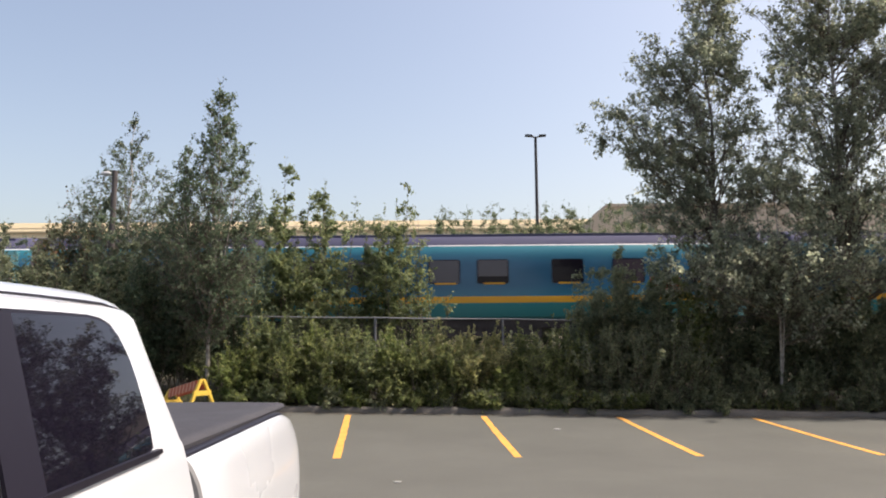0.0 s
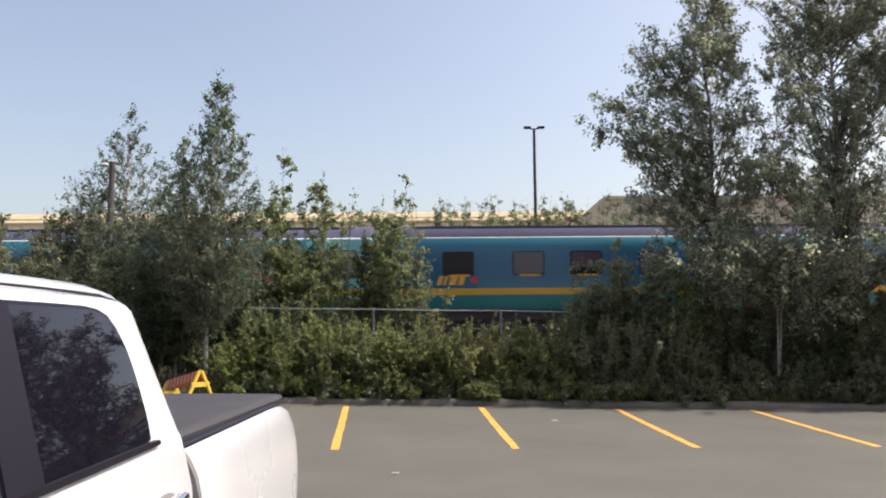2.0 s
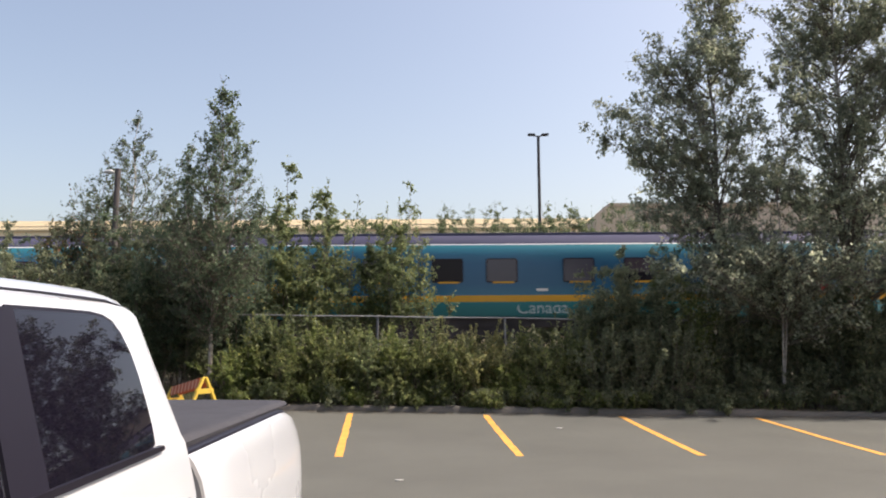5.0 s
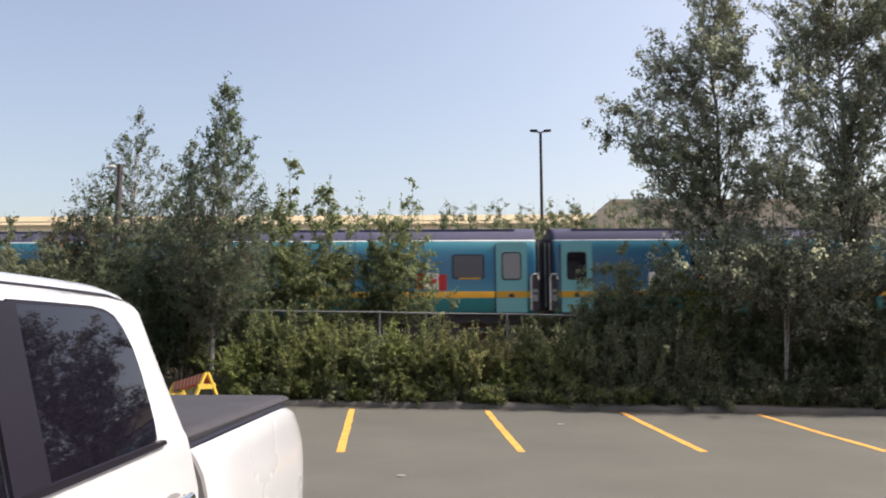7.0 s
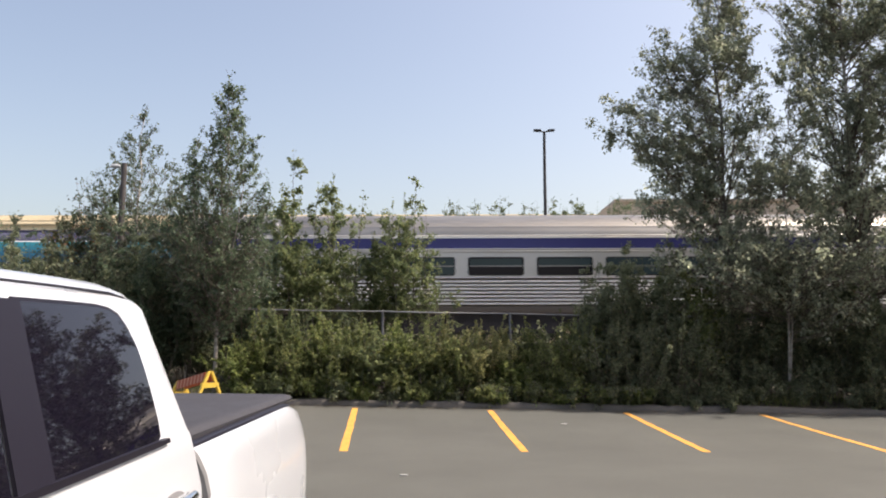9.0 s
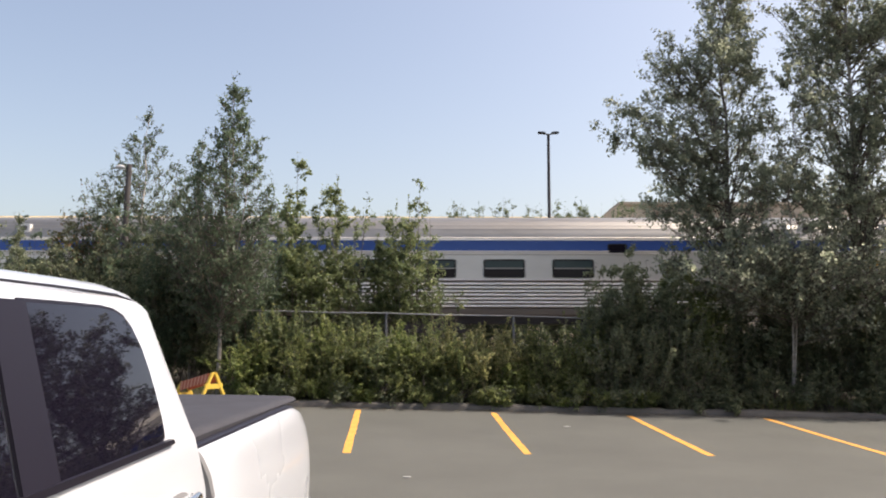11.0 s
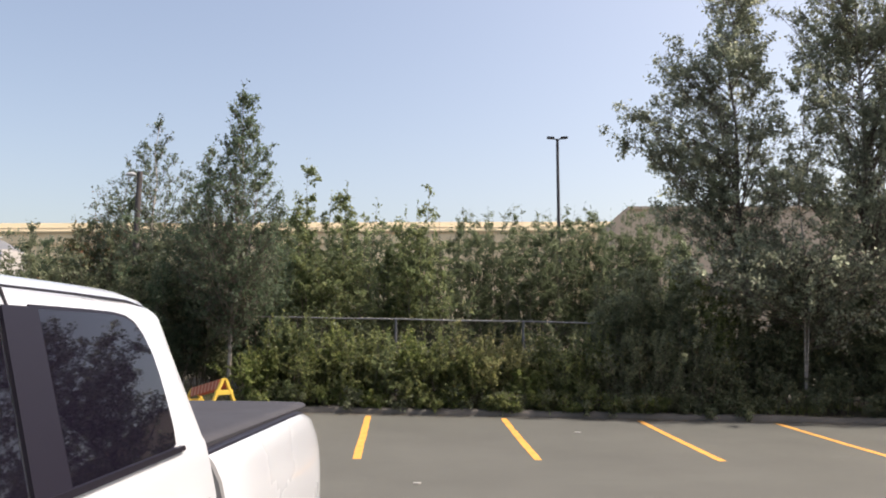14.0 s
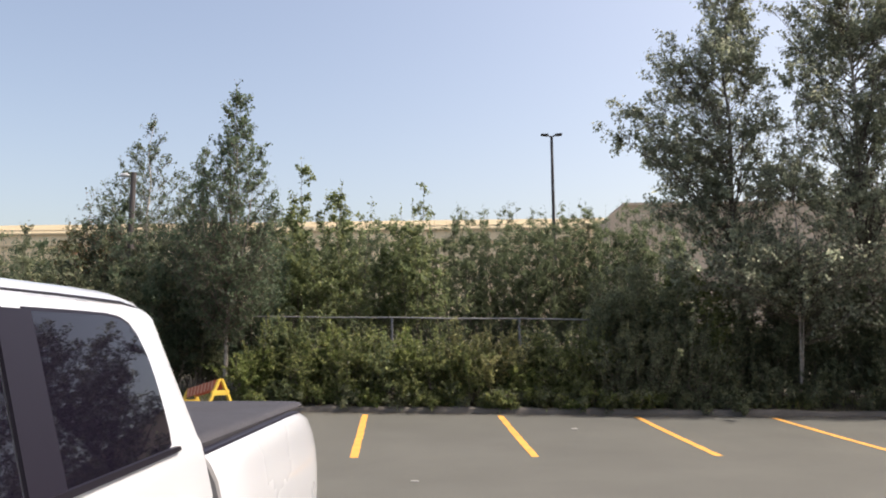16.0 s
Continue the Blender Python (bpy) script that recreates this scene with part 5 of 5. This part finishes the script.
plant("tall_shrub", "straggling shrub with reddish shoot tips", "shrub", px(115, 19.8), 19.8, 4.5, dome(4.5, 1.0), LEAF_REDDISH, 25, 45, 4200, 0.085, 0.45, 0.06, BARK, 0.03, (0, 0), 1.1, T_B)
# tall shrubs that fill the left below the birches
for k, (c, d, h, r) in enumerate(((30, 20.2, 3.9, 1.1), (95, 19.6, 4.0, 1.0), (150, 18.6, 3.6, 1.0), (215, 18.9, 4.4, 1.0), (275, 18.6, 4.3, 0.95), (325, 18.7, 3.9, 0.9), (425, 18.9, 3.7, 0.8), (-40, 19.5, 4.0, 1.2), (60, 18.0, 3.3, 1.0), (250, 18.0, 2.9, 0.8), (348, 18.6, 2.4, 0.5), (190, 17.7, 3.0, 0.9))):
    shoot_bush("tall_shrub", "dense dark green shrub behind the kerb", "shrub", px(c, d), d, h, r, LEAF_DARK if k % 3 else LEAF_BIRCH, 40 + k, 12, 9000, 0.082, T_B, 0.12, sides=18, side=0.7, twigs=2, stem=0.014)
# young maples between fence and track: column, depth, height, reach, leaves
for k, (c, d, h, r, n) in enumerate((
        (508, 20.6, 5.7, 0.72, 6600), (530, 20.9, 5.1, 0.55, 4200), (576, 20.9, 5.55, 0.60, 5200), (604, 20.8, 4.75, 0.45, 1700), (560, 20.3, 3.6, 0.85, 5600),
        (474, 20.8, 4.5, 0.75, 5600), (690, 20.6, 4.35, 0.85, 6200), (716, 20.7, 5.3, 0.55, 3600), (672, 20.9, 4.75, 0.55, 3000), (750, 20.8, 4.4, 0.50, 2200),
        (640, 21.0, 4.0, 0.60, 3400), (610, 20.4, 3.0, 0.6, 2400), (765, 20.5, 2.9, 0.4, 900))):
    shoot_bush("young_maple", "young maple with bright green leaves beyond the fence", "tree", px(c, d), d, h, 0.75 * r, LEAF_MAPLE, 60 + k, 3, int(0.68 * n), 0.088, T_C, 0.29, 0.6, sides=20, side=2.0 * r, twigs=3, stem=0.018, slim=0.72, foot_share=0.25)
# uneven bushes along the kerb
for k, (c, d, h, r) in enumerate(((415, 17.35, 1.25, 0.5), (448, 17.9, 1.8, 0.5), (482, 17.8, 2.1, 0.35), (505, 17.4, 1.35, 0.5), (540, 17.9, 1.8, 0.5), (580, 17.5, 1.75, 0.6), (622, 17.9, 1.7, 0.55), (650, 17.3, 1.5, 0.5), (690, 17.8, 1.8, 0.55), (735, 17.5, 1.5, 0.6), (775, 17.9, 1.72, 0.6), (800, 17.35, 1.5, 0.5), (835, 17.6, 1.7, 0.6), (868, 17.9, 1.6, 0.45), (690, 17.02, 0.72, 0.36), (842, 17.0, 0.5, 0.3), (612, 17.05, 0.5, 0.3), (470, 17.08, 0.6, 0.35), (760, 17.1, 0.7, 0.35), (560, 17.1, 0.7, 0.35), (885, 17.3, 0.9, 0.4))):
    leaf = LEAF_OLIVE if c in (835, 868, 775) else LEAF_MAPLE if k % 5 == 2 else LEAF_HEDGE if k % 4 else LEAF_LIME
    shoot_bush("hedge_bush", "sunlit yellow-green bush by the kerb", "bush", px(c, d), d, h, r, leaf, 80 + k, int(12 + 12 * h), int(4600 * h / 1.6), 0.08, "bushes along the kerb")
# low growth beyond the fence
for k in range(21):
    ux = -6.2 + 0.95 * k
    shoot_bush("undergrowth_bush", "low dark green growth behind the fence", "bush", ux, 19.4 + 0.3 * math.sin(3.1 * k), 1.45 - 0.02 * ux + 0.12 * math.sin(5.0 * k), 0.75, LEAF_DARK, 300 + k, 22, 3200, 0.085, "growth behind the fence")
# darker bushes that rise to the right
for k, (c, d, h, r) in enumerate(((925, 18.0, 1.7, 0.5), (965, 17.5, 1.5, 0.6), (1010, 17.8, 1.95, 0.6), (1040, 18.2, 2.55, 0.4), (1072, 18.3, 3.35, 0.4), (1060, 17.4, 1.8, 0.6), (1105, 18.1, 3.45, 0.55), (1120, 17.3, 1.8, 0.6), (1152, 18.2, 3.6, 0.6), (1175, 17.4, 2.1, 0.7), (1205, 18.1, 3.7, 0.7), (1250, 17.7, 2.3, 0.7), (1290, 18.2, 3.5, 0.8), (1330, 18.0, 2.6, 0.7), (1365, 18.4, 3.5, 0.7), (1452, 18.1, 2.6, 0.7), (1460, 18.4, 3.6, 0.8), (1510, 17.8, 2.6, 0.8), (1560, 17.9, 3.5, 0.85), (1620, 17.5, 3.0, 0.9), (1690, 18, 3.2, 1.0), (985, 17.15, 0.8, 0.4), (1085, 17.05, 0.7, 0.4), (1500, 17.0, 0.6, 0.4), (1405, 18.3, 3.0, 0.7), (1380, 17.3, 0.6, 0.35), (1240, 17.2, 0.9, 0.4), (1310, 17.35, 0.9, 0.45), (1425, 17.5, 1.0, 0.4), (1545, 17.05, 1.1, 0.45))):
    d = 18.38 + 0.1 * math.sin(c) if 1190 < c < 1495 and h > 1.9 else d
    leaf = LEAF_HEDGE if c < 1000 else (LEAF_DARK if k % 2 else LEAF_HEDGE) if c < 1065 or (k % 5 == 0 and c < 1300) else LEAF_DARK
    tall = h > 2.4
    shoot_bush("dark_bush", "dense dark green bush in the shade of tall trees", "bush", px(c, d), d, h, r, leaf, 110 + k, 12 if tall else int(14 + 12 * h), int(5200 * min(1.9, h / 2.0)), 0.08, "shaded bushes", 0.15, sides=14 if tall else 5, side=0.75 if tall else 0, twigs=3 if tall else 0)
# tall trees at the right
T_D = "tall trees at the lot's edge"
plant("poplar_tree", "tall grey-green poplar tree with a leaning side crown", "tree", px(1284, 18.65), 18.65, 10.6, [(0.25, 0, 9.9, 0.55, 0.9), (0.3, 0, 7.5, 0.45, 0.6), (-0.35, 0, 9.3, 0.85, 1.1), (-0.4, 0, 7.9, 0.85, 0.9), (-1.2, -0.2, 7.2, 0.9, 0.9), (-1.9, -0.2, 6.5, 0.85, 0.55), (-2.3, -0.3, 6.0, 0.6, 0.4), (-2.65, -0.3, 6.1, 0.35, 0.3), (-2.1, -0.2, 5.4, 0.55, 0.35), (-1.6, 0, 5.0, 0.6, 0.3), (-1.6, 0, 8.0, 0.35, 0.5), (-1.95, 0, 7.9, 0.3, 0.4), (-2.55, 0, 6.9, 0.4, 0.4), (-2.95, -0.2, 6.4, 0.3, 0.3), (0.35, 0, 8.7, 0.4, 0.6), (-1.0, 0, 5.9, 1.2, 0.8), (0.3, 0, 6.4, 0.8, 0.9), (-0.3, 0, 4.7, 0.9, 0.4), (0.6, 0.2, 4.8, 0.7, 0.4), (-0.9, 0, 5.0, 0.9, 0.4), (-1.3, 0, 4.5, 0.75, 0.4), (0.75, 0, 6.3, 0.6, 0.5), (0.1, 0, 3.6, 0.9, 0.5), (-1.0, -0.2, 4.0, 0.8, 0.5), (0.5, -0.2, 5.2, 0.8, 0.6)], LEAF_POPLAR, 31, 175, 31000, 0.088, 0.36, 0.04, BARK_DIM, 0.085, (-0.3, 0), 0.9, T_D, low=0.38, forks=8, reach=1.4, droop=0.8)
plant("poplar_tree", "tall grey-green poplar tree with a pale trunk", "tree", px(1372, 17.6), 17.6, 7.6, [(0.5, 0, 7.0, 0.4, 0.5), (0.4, 0, 6.0, 0.6, 0.6), (0, 0, 4.9, 1.0, 0.7), (0.1, 0, 3.6, 1.1, 0.8), (-0.5, -0.15, 3.2, 0.8, 0.5), (0.7, -0.2, 3.3, 0.8, 0.5), (-1.4, -0.15, 3.1, 0.8, 0.45), (-2.2, -0.15, 3.0, 0.7, 0.4), (0.1, -0.95, 3.1, 0.7, 0.35), (-1.1, -0.75, 3.0, 0.8, 0.35), (1.3, -0.75, 3.2, 0.8, 0.35), (0.75, -0.3, 2.3, 0.3, 0.5), (0.25, -0.4, 2.45, 0.8, 0.35), (1.3, -0.4, 2.3, 0.8, 0.5), (-0.9, -0.3, 2.45, 0.7, 0.35)], LEAF_POPLAR, 32, 140, 17000, 0.086, 0.36, 0.04, BARK_BIRCH, 0.034, (0.35, 0.1), 0.6, T_D, low=0.3, forks=8, reach=1.4, droop=0.8, stems=((0.2, 0.25, 3.6), (-0.5, 1.9, 4.6)))
plant("poplar_tree", "tall spreading grey-green poplar tree", "tree", px(1500, 18.3), 18.3, 11.3, [(-1.2, 0, 9.7, 0.65, 1.0), (-1.55, 0, 8.3, 0.4, 0.5), (-1.0, 0, 5.2, 0.8, 0.8), (1.5, 0, 8.6, 0.8, 1.2), (-0.5, 0, 10.2, 1.0, 1.2), (0.5, 0, 9.6, 1.1, 1.2), (-0.85, 0, 8.6, 0.75, 0.8), (-1.25, 0, 7.6, 0.45, 0.6), (0.1, 0, 8.0, 1.2, 0.9), (0.9, 0, 7.2, 1.1, 1.0), (-0.3, 0, 6.4, 0.9, 0.8), (0.5, 0, 5.4, 1.3, 0.9), (-0.3, 0, 4.3, 1.3, 0.8), (0.1, -0.9, 3.3, 0.9, 0.6), (1.1, -0.8, 3.3, 0.9, 0.7)], LEAF_POPLAR, 33, 200, 37000, 0.088, 0.38, 0.04, BARK_PALE, 0.10, (0, 0), 1.05, T_D, low=0.38, forks=8, reach=1.4, droop=0.8)
plant("poplar_tree", "tall spreading grey-green poplar tree", "tree", px(1680, 18.3), 18.3, 11.3, [(0, 0, 9.8, 1.4, 1.4), (-0.6, 0, 7.6, 1.4, 1.2), (0.8, 0, 7.2, 1.5, 1.2), (0, 0, 5.2, 1.8, 1.1), (-0.3, -0.6, 3.4, 1.5, 0.9)], LEAF_POPLAR, 34, 140, 20000, 0.1, 0.42, 0.04, BARK_PALE, 0.12, (0, 0), 1.2, T_D, low=0.38, forks=8, reach=1.4, droop=0.8)
# Two unseen poplars, added beyond the right edge to shade the bushes.
for c_, s_ in ((1860, 35), (2040, 36)):
    plant("poplar_tree", "tall spreading grey-green poplar tree", "tree", px(c_, 18.2), 18.2, 11.0, [(0, 0, 9.5, 1.4, 1.4), (-0.6, 0, 7.6, 1.5, 1.2), (0.8, 0, 7.2, 1.5, 1.2), (0, 0, 4.6, 1.9, 1.6), (0, -0.4, 2.2, 1.7, 1.4)], LEAF_POPLAR, s_, 110, 9000, 0.13, 0.55, 0.07, BARK_PALE, 0.12, (0, 0), 0.9, T_D, low=0.1)

# thicket beyond the track: a few plants built once, then repeated
T_E = "thicket beyond the track"
far_tall = [shoot_bush("thicket_bush", "grey-green young tree beyond the track", "shrub", -30 + 4 * k, 33, 6.0, 0.6, LEAF_FAR, 140 + k, 12, 11000, 0.085, T_E, 0.12, sides=24, side=0.5, twigs=4, stem=0.016, slim=0.5, foot_share=0.5, drop=0.2, taper=0.45) for k in range(4)]
far_low = [shoot_bush("thicket_bush", "dense low shrub beyond the track", "shrub", -32 + 6 * k, 31, 4.9 + 0.3 * k, 1.4, LEAF_FAR, 150 + k, 9, 9000, 0.105, T_E, 0.05, sides=16, side=0.9, twigs=3, stem=0.016, slim=0.42, foot_share=0.5) for k in range(3)]
frng = random.Random(8)


def settle(plants, k, m):
    """Set the first of each plant down, then its copies."""
    if k < len(plants):
        plants[k].matrix_basis = m
    else:
        copy_thing(plants[k % len(plants)], m)


crowns = [(c, 6.35 + 0.2 * math.sin(1.7 * c) - (0.4 if c < 130 else 0)) for c in (*range(20, 460, 72), *range(460, 790, 48))]
crowns += [(808, 6.85), (848, 7.05), (878, 6.3), (908, 6.85), (948, 7.0), (978, 7.1), (1000, 6.6), (1023, 7.0), (1063, 6.95), (1092, 6.9), (1125, 6.5), (1165, 6.5)]
for k, (c, top) in enumerate(crowns):
    d = frng.uniform(31.2, 32.8)
    x = px(c, d)
    settle(far_tall, k, pose(x, d, min(top - 6.0, float(ground_z(x, d))), 0, 0, frng.uniform(0, 360)))
for k, c in enumerate((*range(0, 460, 92), *range(460, 1200, 62))):
    d = frng.uniform(29.8, 31)
    x = px(c, d)
    settle(far_low, k, pose(x, d, float(ground_z(x, d)) - 0.05, 0, 0, frng.uniform(0, 360)))
# weeds that lean over the kerb
wrng = random.Random(4)
for k in range(40):
    wx = -4.6 + (0.42 * k if k < 26 else 0.42 * (k - 14) + 0.2) + wrng.uniform(-0.2, 0.2)
    plant("kerb_weed", "small leafy weed leaning over the kerb", "weed", wx, wrng.uniform(16.93, 17.15), wrng.uniform(0.3, 0.6), [(0, -0.08, 0.26, 0.24, 0.16)], LEAF_DARK if wx > 4.5 else (LEAF_HEDGE, LEAF_LIME, LEAF_DARK)[k % 3], 200 + k, 10, wrng.randint(350, 700), 0.07, 0.14, 0.035, BARK, 0.006, (0, 0), 1.2, "weeds along the kerb", ragged=2, forks=3)


def leaf_litter(n=5000):
    """Dry leaves and dirt swept against the kerb."""
    rng = np.random.RandomState(12)
    x = rng.uniform(-8, 11, n)
    y = KERB_Y - np.abs(rng.normal(size=n)) * 0.22 + 0.25 * (rng.rand(n) < 0.4)
    on = (y > KERB_Y + 0.04) * 0.12
    at = np.stack([x, y, ground_z(x, np.minimum(y, KERB_Y)) + 0.012 + on], 1)
    v = leaves(rng, at, np.zeros((n, 3)), 0.035, 0.7, 0.1, 0)
    v[:, :, 2] = at[:, None, 2] + (v[:, :, 2] - at[:, None, 2]) * 0.25
    tagged(part("leaf_litter", quads("leaf_litter", v, DRY_LEAF), DRY_LEAF), "dry brown leaves and dirt along the kerb", "litter", kind="stuff")


leaf_litter()


def grass(n=9000):
    """Grass and weeds at the foot of the hedge."""
    rng = np.random.RandomState(77)
    x = rng.uniform(-13, 12, n)
    y = KERB_Y + 0.25 + np.abs(rng.normal(size=n)) * 0.5
    keep = rng.rand(n) < 0.35 + 0.65 * (np.sin(x * 2.1) + np.sin(x * 5.3 + 1) > 0)
    x, y = x[keep], y[keep]
    n = len(x)
    z = ground_z(x, y) + 0.02
    h, az = rng.uniform(0.08, 0.32, n), rng.uniform(0, 6.28, n)
    base = np.stack([x, y, z], 1)
    side = np.stack([np.cos(az), np.sin(az), 0 * az], 1) * 0.006
    tip = base + np.stack([rng.normal(size=n) * 0.3 * h, rng.normal(size=n) * 0.3 * h - 0.1 * h, h], 1)
    mid = base * 0.5 + tip * 0.5 + np.array([0, 0, 0.03])
    v = np.stack([base - side, mid - side * 0.8, tip, mid + side * 0.8], 1)
    tagged(part("grass", quads("grass", v, GRASS), GRASS), "dry grass and weeds along the kerb", "grass", kind="stuff")


grass()


# ---- what moves ----
def motions():
    """The train runs from right to left past the lot, slowing a little."""
    for offset, car in CARS:
        rows = []
        for t in range(17):
            s = 18.05 * t - 0.035 * t * t
            rows.append((t, pose(10.68 + offset - s, TRACK_Y, RAIL_Z)))
        walk(car, rows)


motions()
